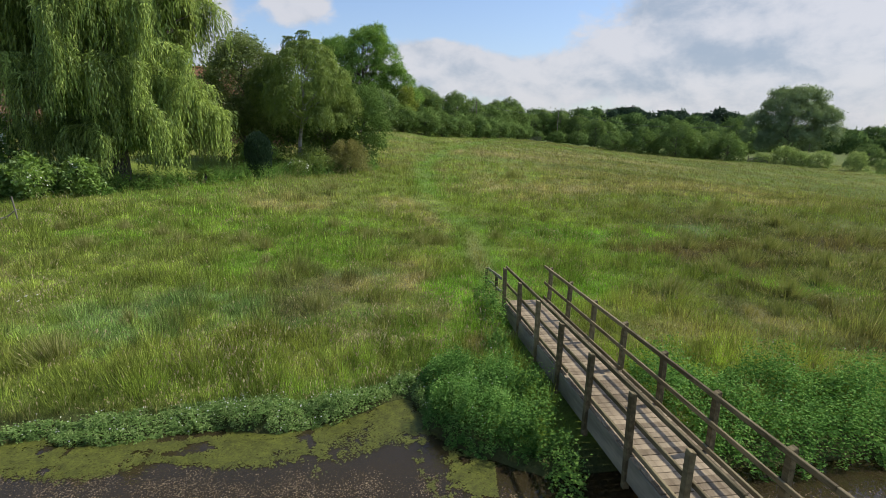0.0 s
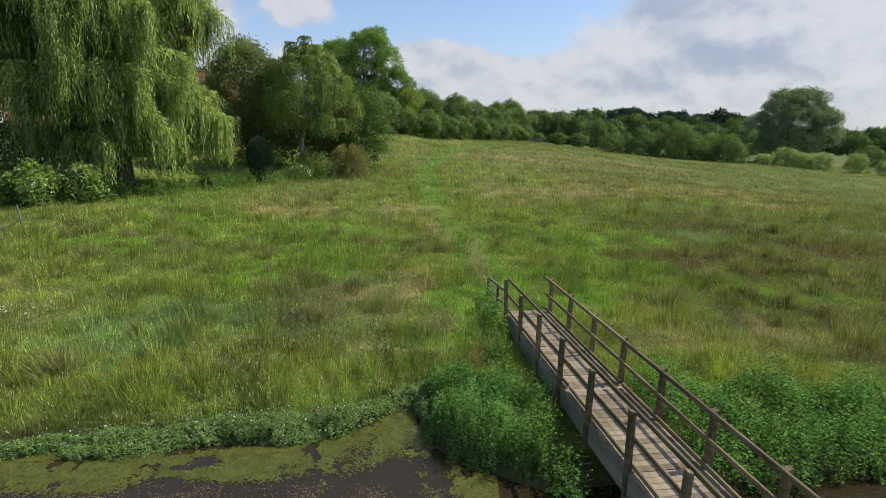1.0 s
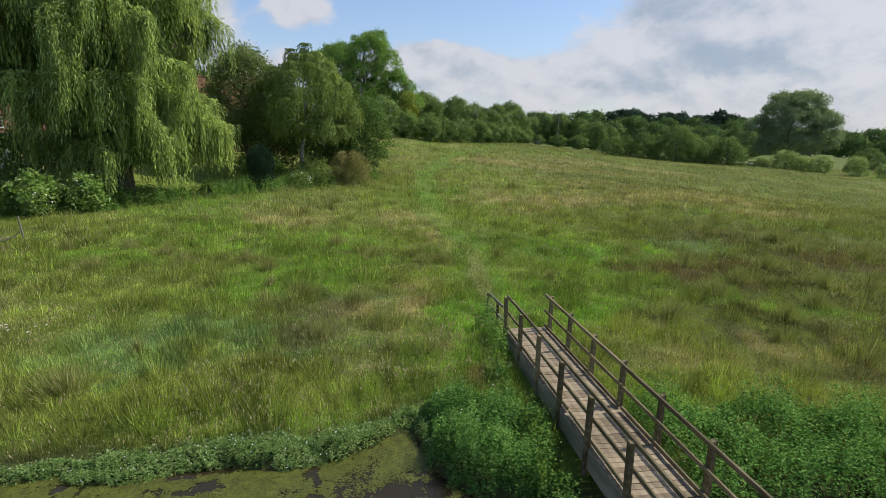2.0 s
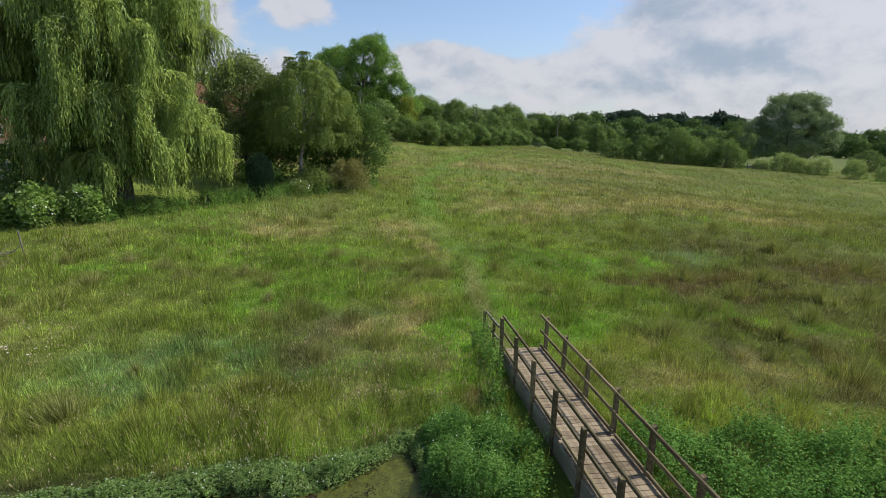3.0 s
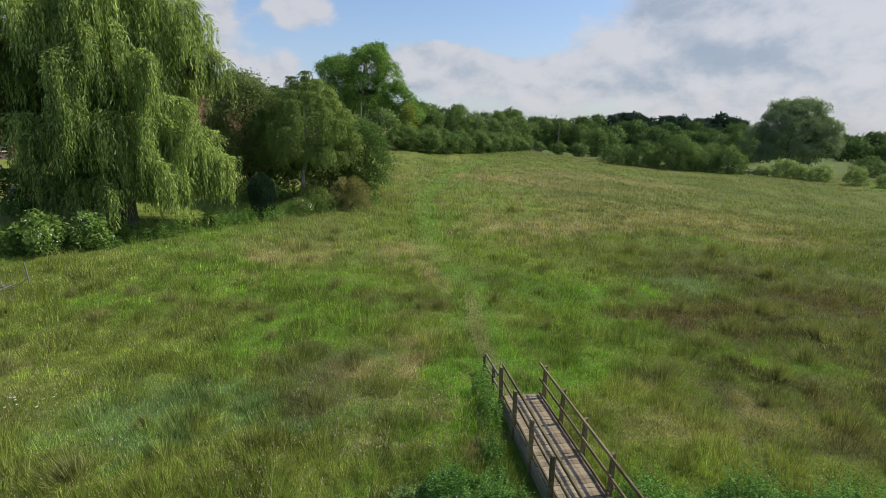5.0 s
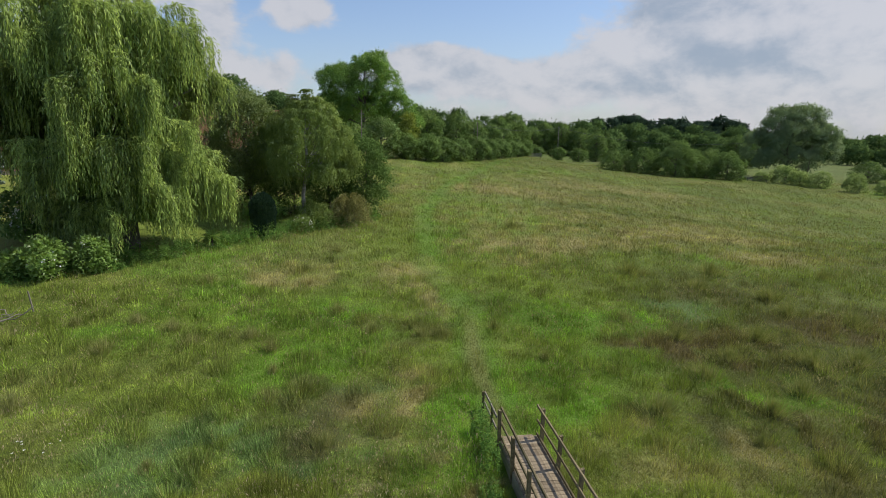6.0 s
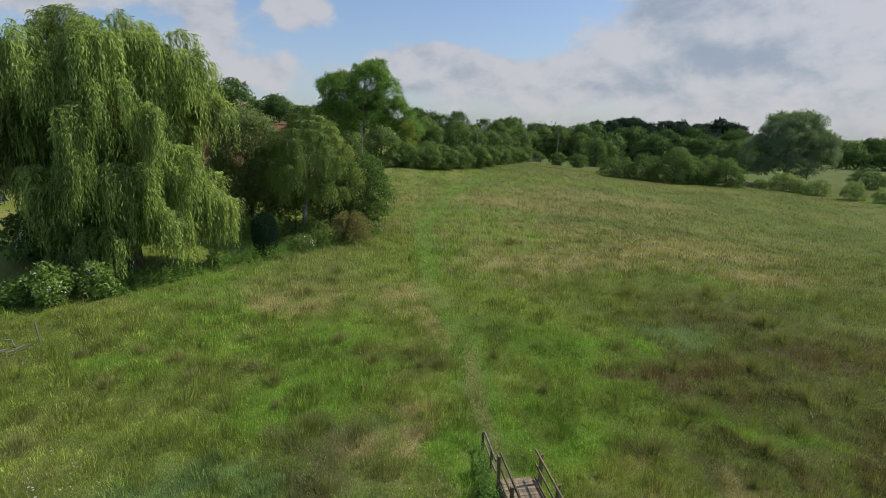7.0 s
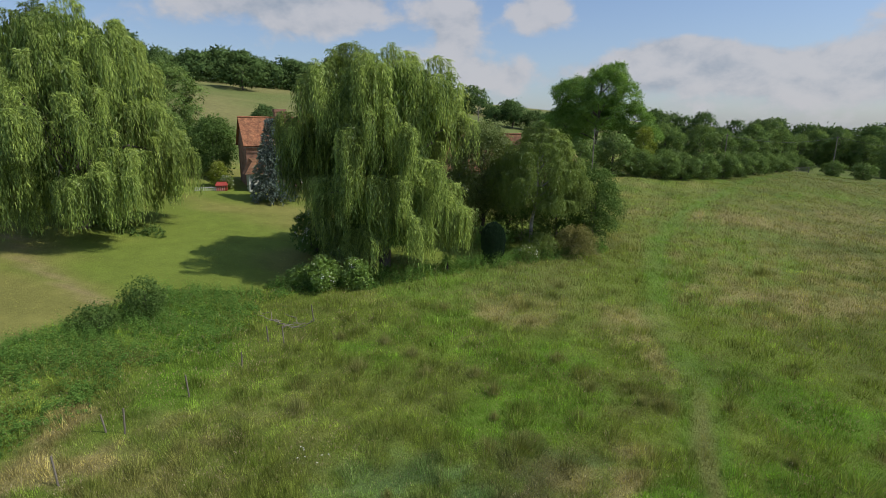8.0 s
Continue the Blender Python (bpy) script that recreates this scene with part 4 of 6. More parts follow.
def bough_tips(rng, boughs, each, profile, lobes, rise):
    """Tassel places along arching boughs that leave the crown's middle and droop at their ends."""
    out = []
    for x, y, z, ox, oy in shell_tips(rng, boughs, profile, (0, 0), lobes):
        length, lift = rng.uniform(1.6, 3.4), rise * rng.uniform(0.4, 1.2)
        norm = math.hypot(ox, oy) + 1e-6
        ax, ay = ox / norm, oy / norm
        turn = rng.normal(0, 0.45)
        ax, ay = ax * math.cos(turn) - ay * math.sin(turn), ax * math.sin(turn) + ay * math.cos(turn)
        for _ in range(each):
            u = rng.random() ** 0.8
            side = rng.normal(0, 0.34) * (1.25 - 0.6 * u)
            px, py = x - ax * length * (1 - u) - ay * side, y - ay * length * (1 - u) + ax * side
            pz = z + lift * (1 - ((u - 0.45) / 0.55) ** 2) - 0.35 * abs(side) + rng.normal(0, 0.12)
            out.append((px, py, pz, ax * 0.6 - ay * side * 0.8, ay * 0.6 + ax * side * 0.8))
    return out


def willow(name, at, seed, boughs, each, strands, profile, lobes, label, leaf=(0.22, 0.05), drop=2.6, s=1.0, step=0.13):
    rng = np.random.default_rng(seed)
    gz = float(land(*at))
    ob = empty(name, pose(*at, gz) @ Matrix.Diagonal((s, s, s, 1)), label, "tree", "weeping willows")
    tips = bough_tips(rng, boughs, each, profile, lobes, 1.1)
    v, n, face, shoot = weeping_leaves(rng, tips, strands, drop, 0.34, leaf, 0.25, 0.34, step, 0.9)
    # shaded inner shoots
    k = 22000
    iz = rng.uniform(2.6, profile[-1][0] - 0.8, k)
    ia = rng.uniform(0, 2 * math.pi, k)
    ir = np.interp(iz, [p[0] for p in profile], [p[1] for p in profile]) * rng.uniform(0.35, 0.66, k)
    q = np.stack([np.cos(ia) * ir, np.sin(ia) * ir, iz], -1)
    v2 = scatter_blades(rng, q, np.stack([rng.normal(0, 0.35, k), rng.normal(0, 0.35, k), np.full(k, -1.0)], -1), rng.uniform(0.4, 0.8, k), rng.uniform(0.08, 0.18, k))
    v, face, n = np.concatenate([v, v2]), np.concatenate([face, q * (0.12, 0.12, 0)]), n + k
    # inner shoots keep to the darker tones: the crown's inner shade put into colour
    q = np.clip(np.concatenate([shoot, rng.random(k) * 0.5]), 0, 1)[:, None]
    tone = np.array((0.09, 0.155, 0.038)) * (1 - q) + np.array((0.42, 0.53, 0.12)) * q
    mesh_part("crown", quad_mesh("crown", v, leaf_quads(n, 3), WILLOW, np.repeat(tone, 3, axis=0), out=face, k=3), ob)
    top = profile[-1][0]
    limbs = [(bent(rng, (0, 0, -0.4), (0.4, -0.2, top * 0.35), 6, 0.03), np.linspace(0.75, 0.5, 6))]
    mesh_part("trunk", limbs_mesh("trunk", limbs, BARK), ob)
    for k in range(16):
        tx = tips[int(rng.integers(len(tips)))]
        limb = (bent(rng, (0.3, -0.1, top * rng.uniform(0.2, 0.34)), (tx[0] * 0.96, tx[1] * 0.96, tx[2]), 8, 0.05, 1.2), np.linspace(0.26, 0.025, 8))
        mesh_part("limb", limbs_mesh("limb", [limb], BARK), ob)
    return ob


willow("weeping_willow", (-23.2, 37.3), 601, 175, 10, 9, [(2.8, 5.7), (6.5, 6.7), (9, 6.3), (12, 7.2), (14.2, 7.4), (15.8, 6.9), (16.8, 5.8), (17.4, 4.4)],
       [(-6.4, -4.0, 8.8, 1.3, 8), (-6.4, -4.0, 11.6, 1.3, 8), (5.9, 3.7, 12.5, 1.2, 5), (-7.2, -0.4, 13.0, 1.4, 5), (-7.2, 0.6, 10.0, 1.4, 5), (-6.4, 1.0, 8.0, 1.4, 4), (5.6, 2.4, 5.6, 1.7, 7), (4.4, 0.2, 6.6, 1.8, 6), (6.6, 3.0, 4.9, 1.0, 4), (2.6, 0.8, 17.7, 0.6, 2), (-3.0, -2.6, 17.4, 0.6, 2)],
       "tall weeping willow with bright green hanging shoots on the lawn's edge", (0.27, 0.062), 3.0, 0.95, 0.16)
willow("weeping_willow", (-50.4, 29.4), 611, 150, 11, 8, [(3.4, 8.4), (7, 9.6), (11, 9.8), (15, 8.8), (18.2, 6.8), (20.6, 3.2)],
       [(5.0, 6.6, 6.0, 2.2, 6), (1.5, -8.6, 5.0, 2.2, 5), (7.5, -3.0, 4.5, 2.0, 5), (6.0, 7.6, 9.0, 2.0, 5)], "broad weeping willow with trailing shoots shading the lawn", (0.30, 0.08), 3.6, 0.915, 0.18)


def crown_points(rng, lobes, clumps, per, loose):
    """Leaf places in clumps over the outsides of overlapping lobes."""
    L = np.array(lobes, dtype=float)
    area = (L[:, 3] * L[:, 4] + L[:, 3] * L[:, 5] + L[:, 4] * L[:, 5])
    pick = rng.choice(len(L), clumps, p=area / area.sum())
    d = rng.normal(size=(clumps, 3))
    d /= np.linalg.norm(d, axis=1, keepdims=True)
    d[:, 2] = np.where(d[:, 2] < -0.55, -d[:, 2], d[:, 2])
    f = rng.uniform(0.72, 1.08, clumps)[:, None]
    c = L[pick, :3] + d * L[pick, 3:6] * f
    deep = np.full(clumps, 9.0)
    for row in L:
        q = np.linalg.norm((c - row[:3]) / row[3:6], axis=1)
        deep = np.minimum(deep, q)
    keep = deep > 0.66
    c, d = c[keep], d[keep]
    n = len(c)
    off = rng.normal(0, 1.0, (n * per, 3)) * (1, 1, 0.7)
    p = np.repeat(c, per, axis=0) + off * loose
    return p, np.repeat(d, per, axis=0) * 0.7 + off * 0.34


def lobed(rng, radius, height, low, count, size=0.42, wide_at=0.5):
    """Lobes filling a crown from low to height."""
    rows = [(0, 0, low + (height - low) * 0.5, radius * 0.72, radius * 0.72, (height - low) * 0.44)]
    for k in range(count):
        t = (k + rng.uniform(0, 1)) / count
        z = low + (height - low) * (0.08 + 0.84 * t)
        prof = math.sin(math.pi * min(1, max(0.04, t ** (math.log(0.5) / math.log(wide_at))))) ** 0.7
        a = k * 2.4 + rng.uniform(-0.5, 0.5)
        r = radius * prof * rng.uniform(0.5, 0.85)
        s = radius * size * rng.uniform(0.7, 1.25)
        rows.append((math.cos(a) * r, math.sin(a) * r, z, s, s, s * rng.uniform(0.7, 0.95)))
    return rows


def leafy_crown(rng, lobes, mat, clumps, per, leaf, loose, droop=0.25):
    p, out = crown_points(rng, lobes, clumps, per, loose)
    n = len(p)
    axis = out * 0.7 + rng.normal(0, 0.8, (n, 3)) - np.array((0, 0, droop))
    s = rng.uniform(0.65, 1.35, n)
    return quad_mesh("crown", scatter_blades(rng, p, axis, leaf[0] * s, leaf[1] * s, 0.12), leaf_quads(n, 3), mat, out=out * (1, 1, 0.9) + (0, 0, 0.1), k=3)


def clustered(rng, masses, count, size):
    """Small lobes over the outsides of a few large masses."""
    rows = [(x, y, z, a * 0.9, b * 0.9, c * 0.9) for x, y, z, a, b, c in masses]
    area = np.array([a * c for *_, a, b, c in masses])
    for k in rng.choice(len(masses), count, p=area / area.sum()):
        x, y, z, a, b, c = masses[int(k)]
        d = rng.normal(size=3)
        d /= np.linalg.norm(d)
        d[2] = abs(d[2]) if rng.random() < 0.7 else d[2]
        r = size * rng.uniform(0.65, 1.3)
        rows.append((x + d[0] * a * 0.84, y + d[1] * b * 0.84, z + d[2] * c * 0.84, r, r, r * 0.8))
    return rows


def broad_tree(name, at, seed, height, radius, low, mat, label, group="", clumps=900, per=9, leaf=(0.5, 0.3), loose=0.4, count=16, size=0.42, wide=0.5, trunk=0.3, bark=None, squash=1.0, masses=None, fine=1.7):
    rng = np.random.default_rng(seed)
    ob = empty(name, pose(*at, float(land(*at))), label, "tree", group)
    lobes = clustered(rng, masses, count, size) if masses else [(x, y * squash, z, a, b, c) for x, y, z, a, b, c in lobed(rng, radius, height, low, count, size, wide)]
    leaf = (leaf[0] / fine ** 0.5, leaf[1] / fine ** 0.5)
    mesh_part("crown", leafy_crown(rng, lobes, mat, clumps, int(per * fine), leaf, loose), ob)
    limbs = [(bent(rng, (0, 0, -0.5), (rng.uniform(-0.4, 0.4), rng.uniform(-0.4, 0.4), height * 0.72), 8, 0.02), np.linspace(trunk, trunk * 0.25, 8))]
    for row in lobes[1::max(1, len(lobes) // 12)]:
        z0 = max(low * 0.8, row[2] - height * 0.22)
        limbs.append((bent(rng, (0, 0, z0), row[:3], 6, 0.06), np.linspace(trunk * 0.38, trunk * 0.08, 6)))
    mesh_part("trunk", limbs_mesh("trunk", limbs, bark or BARK), ob)
    return ob


def at_land(x, y, rz=0, s=1.0, sz=None, sink=0.0):
    return pose(x, y, float(land(x, y)) - sink, 0, 0, rz) @ Matrix.Diagonal((s, s, sz or s, 1))


# garden trees
def weeping_birch():
    rng = np.random.default_rng(621)
    ob = empty("weeping_birch", at_land(-13.9, 49.3, 0, 0.92), "weeping birch with a pale trunk and drooping fine twigs", "tree")
    tips = shell_tips(rng, 105, [(5.4, 3.6), (7.2, 4.5), (9.2, 4.3), (11.2, 2.9), (12.7, 1.0)], (0.6, 0.3), [(3.4, 0.6, 6.2, 1.2, 10), (1.0, 0, 12.5, 0.7, 5)])
    v, n, face, shoot = weeping_leaves(rng, tips, 40, 2.0, 1.0, (0.19, 0.1), 3.6, 0.9, 0.12)
    mesh_part("crown", quad_mesh("crown", v, leaf_quads(n, 3), BIRCH, out=face, k=3), ob)
    stem = (bent(rng, (0, 0, -0.3), (0.7, 0.2, 11.8), 9, 0.012), np.linspace(0.24, 0.04, 9))
    mesh_part("trunk", limbs_mesh("trunk", [stem], PALEBARK), ob, "pale grey bark, dark cracked foot")
    for k in range(10):
        t = tips[int(rng.integers(len(tips)))]
        limb = (bent(rng, (0.2 + 0.04 * t[2], 0.05, max(3.0, t[2] - 2.2)), (t[0], t[1], t[2]), 6, 0.05, 0.4), np.linspace(0.09, 0.02, 6))
        mesh_part("limb", limbs_mesh("limb", [limb], PALEBARK), ob)


weeping_birch()
broad_tree("garden_tree", (-19.3, 50.2), 631, 11.83, 3.88, 2.40, GARDENLEAF, "grey green garden tree with thin upright top shoots", clumps=2300, per=10, leaf=(0.26, 0.14), loose=0.36, count=26, size=0.32, wide=0.36, trunk=0.2)
broad_tree("garden_tree", (-17.6, 53.6), 636, 8.24, 3.48, 0.92, DARKLEAF, "dark green round garden tree behind the birch", clumps=1000, per=10, leaf=(0.3, 0.17), loose=0.35, trunk=0.2)
broad_tree("evergreen_shrub", (-8.8, 52.7), 641, 7.72, 2.60, 0.18, DARKLEAF, "large glossy dark green laurel shrub", clumps=1300, per=10, leaf=(0.26, 0.12), loose=0.28, count=18, size=0.40, wide=0.42, trunk=0.15)
broad_tree("evergreen_shrub", (-12.7, 54.8), 646, 6.51, 2.89, 0.18, DARKLEAF, "dark shrub massed behind the birch", clumps=900, per=9, leaf=(0.30, 0.16), loose=0.3, trunk=0.15)
broad_tree("garden_shrub", (-16.6, 46.3), 651, 2.42, 1.68, 0.00, BROADLEAF, "low green border shrub under the trees", clumps=320, per=9, leaf=(0.22, 0.12), loose=0.22, trunk=0.06)
broad_tree("garden_shrub", (-12.5, 47.1), 656, 2.02, 1.38, 0.00, BIRCH, "loose pale green border shrub", clumps=260, per=9, leaf=(0.22, 0.10), loose=0.22, trunk=0.06)
broad_tree("garden_shrub", (-15.6, 51.8), 657, 3.11, 2.75, 0.00, DARKLEAF, "dense dark undergrowth below the birch", clumps=620, per=9, leaf=(0.26, 0.14), loose=0.3, trunk=0.08)
broad_tree("garden_shrub", (-21.7, 52.6), 658, 4.24, 2.95, 0.00, DARKLEAF, "tall dark shrub before the cottage", clumps=600, per=9, leaf=(0.28, 0.14), loose=0.3, trunk=0.1)


def flowering_shrub(name, at, seed, height, radius, mat, label, petals, leaf):
    rng = np.random.default_rng(seed)
    ob = empty(name, at_land(*at), label, "shrub")
    lobes = lobed(rng, radius, height, 0.0, 11, 0.5, 0.45)
    mesh_part("leaves", leafy_crown(rng, lobes, mat, 520, 11, leaf, 0.17, 0.0), ob)
    p, out = crown_points(rng, lobes, petals, 6, 0.05)
    p = p + out * 0.12
    v = scatter_leaves(rng, p, rng.normal(size=p.shape), 0.13, 0.11)
    tagged(mesh_part("blossom", quad_mesh("blossom", v, leaf_quads(len(p)), PETAL), ob, "white flower clusters"), kind="stuff")
    stems = [(bent(rng, (0, 0, -0.2), (math.cos(k) * radius * 0.6, math.sin(k) * radius * 0.6, height * 0.7), 5, 0.05), np.linspace(0.05, 0.015, 5)) for k in range(7)]
    mesh_part("stems", limbs_mesh("stems", stems, BARK), ob)


flowering_shrub("rose_bush", (-24.2, 30.4), 661, 2.2, 1.05, ROSELEAF, "rounded pale green bush with white blossom", 26, (0.20, 0.12))
flowering_shrub("rose_bush", (-22.3, 32.0), 666, 1.85, 0.9, ROSELEAF, "lower pale green bush with a few white blossoms", 16, (0.20, 0.12))
flowering_shrub("rose_bush", (-25.8, 30.0), 668, 1.25, 0.7, ROSELEAF, "small pale green bush at the meadow's edge", 8, (0.18, 0.11))
flowering_shrub("dark_rose", (-29.4, 36.1), 671, 3.73, 1.59, DARKLEAF, "dark shrub covered with white flowers beside the willow", 100, (0.22, 0.13))
flowering_shrub("white_shrub", (-53.3, 48.7), 678, 1.55, 0.65, BIRCH, "small white flowering shrub by the porch", 130, (0.14, 0.08))
flowering_shrub("white_flowers", (-13.2, 45.6), 676, 1.01, 0.92, BIRCH, "low border plants with white flowers", 45, (0.14, 0.08))


def brown_shrub():
    rng = np.random.default_rng(681)
    ob = empty("brown_shrub", at_land(-9.5, 49.2, 0, 0.90), "twiggy rust brown shrub at the lawn's edge", "shrub")
    n = 12000
    a, r = rng.uniform(0, 2 * math.pi, n), np.sqrt(rng.random(n))
    z = rng.random(n) ** 0.7
    rr = 2.4 * r * np.sqrt(np.clip(1 - (z * 0.97) ** 2.0, 0.03, 1)) * (0.55 + 0.8 * vnoise(a * 2.2, z * 3, 1.0, 9))
    p = np.stack([np.cos(a) * rr, np.sin(a) * rr, z * 2.9 * (0.7 + 0.55 * vnoise(a * 1.7, a * 0, 1.0, 8))], -1)
    axis = np.stack([np.cos(a) * 0.7, np.sin(a) * 0.7, 0.6 + 0 * a], -1) + rng.normal(0, 0.5, (n, 3))
    v = scatter_leaves(rng, p, axis, rng.uniform(0.2, 0.6, n), rng.uniform(0.015, 0.045, n), 0.35)
    mesh_part("foliage", quad_mesh("foliage", v, leaf_quads(n), TWIG), ob)
    stems = [(bent(rng, (0, 0, -0.2), (math.cos(k * 1.1) * 1.1, math.sin(k * 1.1) * 1.1, 2.0), 5, 0.06), np.linspace(0.05, 0.012, 5)) for k in range(8)]
    mesh_part("stems", limbs_mesh("stems", stems, BARK), ob)


brown_shrub()


def column_conifer():
    rng = np.random.default_rng(691)
    ob = empty("column_conifer", at_land(-15.5, 43.2, 0, 0.93), "dense dark green columnar conifer", "tree")
    n = 15000
    a, z = rng.uniform(0, 2 * math.pi, n), rng.random(n)
    prof = np.interp(z, [0, 0.15, 0.55, 0.8, 0.93, 1.0], [0.78, 0.98, 1.08, 0.92, 0.6, 0.12])
    rr = prof * rng.uniform(0.82, 1.02, n) * (0.93 + 0.14 * vnoise(a * 4, z * 3, 1.0, 5))
    p = np.stack([np.cos(a) * rr, np.sin(a) * rr, z * 3.7], -1)
    axis = np.stack([np.cos(a) * 0.35, np.sin(a) * 0.35, 1 + 0 * a], -1) + rng.normal(0, 0.25, (n, 3))
    v = scatter_leaves(rng, p, axis, rng.uniform(0.14, 0.30, n), rng.uniform(0.04, 0.08, n))
    mesh_part("foliage", quad_mesh("foliage", v, leaf_quads(n), CONIFER), ob)
    mesh_part("trunk", limbs_mesh("trunk", [(bent(rng, (0, 0, -0.3), (0, 0, 3.0), 4, 0.0), np.linspace(0.14, 0.05, 4))], BARK), ob)


column_conifer()


def cordyline():
    rng = np.random.default_rng(701)
    ob = empty("cordyline", at_land(-18.0, 39.1, 0, 0.94), "spiky pale green cabbage palm with sword leaves", "plant")
    n = 150
    a, e = rng.uniform(0, 2 * math.pi, n), rng.uniform(-0.5, 1.45, n)
    axis = np.stack([np.cos(a) * np.cos(e), np.sin(a) * np.cos(e), np.sin(e)], -1)
    length = rng.uniform(0.8, 1.25, n)
    base = np.tile(np.array((0, 0, 0.75)), (n, 1)) + rng.normal(0, 0.05, (n, 3))
    v = scatter_leaves(rng, base, axis, length, 0.075, 0.22)
    mesh_part("leaves", quad_mesh("leaves", v, leaf_quads(n), ROSELEAF, out=np.tile((0, 0, 0.6), (n, 1))), ob)
    mesh_part("stem", limbs_mesh("stem", [(bent(rng, (0, 0, -0.2), (0, 0, 0.8), 4, 0.0), (0.12, 0.11, 0.1, 0.08))], BARK), ob)


cordyline()


def spruce():
    rng = np.random.default_rng(711)
    ob = empty("blue_spruce", at_land(-45.1, 48.3, 0, 0.88, 0.98), "blue grey spruce standing on the lawn before the house", "tree")
    base, axis, limbs = [], [], [(bent(rng, (0, 0, -0.3), (0, 0, 9.9), 6, 0.0), np.linspace(0.2, 0.03, 6))]
    for tier in range(19):
        z = 0.7 + tier * 0.49
        reach = np.interp(z, [0.7, 2, 6, 9.5, 10], [3.0, 3.1, 1.8, 0.5, 0.15])
        for k in range(11 if z < 7 else 7):
            a = k * 2 * math.pi / (11 if z < 7 else 7) + tier * 0.7 + rng.normal(0, 0.12)
            r = reach * rng.uniform(0.8, 1.1)
            m = 66 if z < 7 else 40
            t = rng.random(m) ** 0.7
            wid = rng.normal(0, 0.13, m) * (1.1 - t) * r
            px, py = math.cos(a) * r * t - math.sin(a) * wid, math.sin(a) * r * t + math.cos(a) * wid
            pz = z + 0.12 * r * t - 0.38 * r * t * t + rng.normal(0, 0.05, m)
            base.append(np.stack([px, py, pz], -1))
            axis.append(np.stack([np.full(m, math.cos(a)), np.full(m, math.sin(a)), np.full(m, -0.1)], -1) + rng.normal(0, 0.6, (m, 3)))
    base, axis = np.concatenate(base), np.concatenate(axis)
    n = len(base)
    v = scatter_leaves(rng, base, axis, rng.uniform(0.28, 0.52, n), rng.uniform(0.10, 0.18, n), 0.12)
    mesh_part("foliage", quad_mesh("foliage", v, leaf_quads(n), SPRUCE), ob)
    mesh_part("trunk", limbs_mesh("trunk", limbs, BARK), ob)


spruce()
broad_tree("golden_conifer", (-54.7, 48.9), 721, 3.10, 1.29, 0.00, LIMELEAF, "small golden yellow conifer by the house", clumps=300, per=8, leaf=(0.26, 0.14), loose=0.2, wide=0.35, trunk=0.08)

broad_tree("garden_tree", (-60.6, 53.4), 726, 7.68, 3.59, 0.26, DARKLEAF, "dark green leafy tree beside the farmhouse", clumps=1100, per=9, leaf=(0.4, 0.22), loose=0.4, count=18, size=0.38, trunk=0.2)
# big trees beyond the meadow
broad_tree("ash_tree", (-19.9, 118.9), 731, 20.8, 10.0, 3.5, BROADLEAF, "tall spreading tree with open upper branches", clumps=4000, per=9, leaf=(0.56, 0.34), loose=0.42, count=70, size=1.5, trunk=0.5, fine=2.6,
           masses=[(1.2, 0, 15.6, 5.0, 4.8, 5.2), (-7.2, 0, 14.8, 2.9, 3.0, 3.4), (6.8, 0, 9.6, 3.5, 3.4, 3.6), (9.0, 0, 6.2, 2.5, 2.6, 3.2), (0.5, 1, 7.8, 8.0, 5.5, 4.6), (-7.0, 0.5, 8.8, 3.6, 3.4, 4.6), (0.5, -1, 11.4, 6.8, 4.8, 4.2), (-4.4, 0, 13.6, 4.2, 4.0, 4.4), (4.8, 0, 13.2, 3.9, 3.8, 4.2)])
broad_tree("hedgerow_ash", (-6.6, 126.0), 736, 9.4, 4.4, 0.8, HEDGELEAF, "rounded green tree beside the tall one", clumps=700, per=10, leaf=(0.6, 0.34), loose=0.42, count=18, size=0.36, trunk=0.3)
broad_tree("lime_conifer", (-9.7, 112.0), 741, 8.8, 2.3, 0.0, LIMELEAF, "bright yellow green conifer in the hedgerow", clumps=420, per=9, leaf=(0.42, 0.24), loose=0.3, count=14, size=0.45, wide=0.32, trunk=0.15)
hedge_a = broad_tree("hedgerow_tree", (-14.0, 103.0), 751, 7.2, 4.0, 0.0, HEDGELEAF, "dense dark green hedgerow tree", "hedgerow trees", clumps=620, per=9, leaf=(0.46, 0.27), loose=0.36, count=20, size=0.36, trunk=0.2, fine=2.0)
hedge_b = broad_tree("hedgerow_tree", (0.2, 140.5), 756, 10.6, 4.4, 0.0, HEDGELEAF, "tall green hedgerow tree", "hedgerow trees", clumps=640, per=9, leaf=(0.54, 0.31), loose=0.4, count=22, size=0.36, wide=0.45, trunk=0.25, fine=2.0)
hedge_c = broad_tree("field_bush", (57.4, 139.5), 761, 7.8, 5.0, 0.0, HEDGELEAF, "broad rounded field bush", "field bushes", clumps=1000, per=9, leaf=(0.42, 0.25), loose=0.36, count=22, size=0.38, wide=0.42, trunk=0.2, fine=2.0)
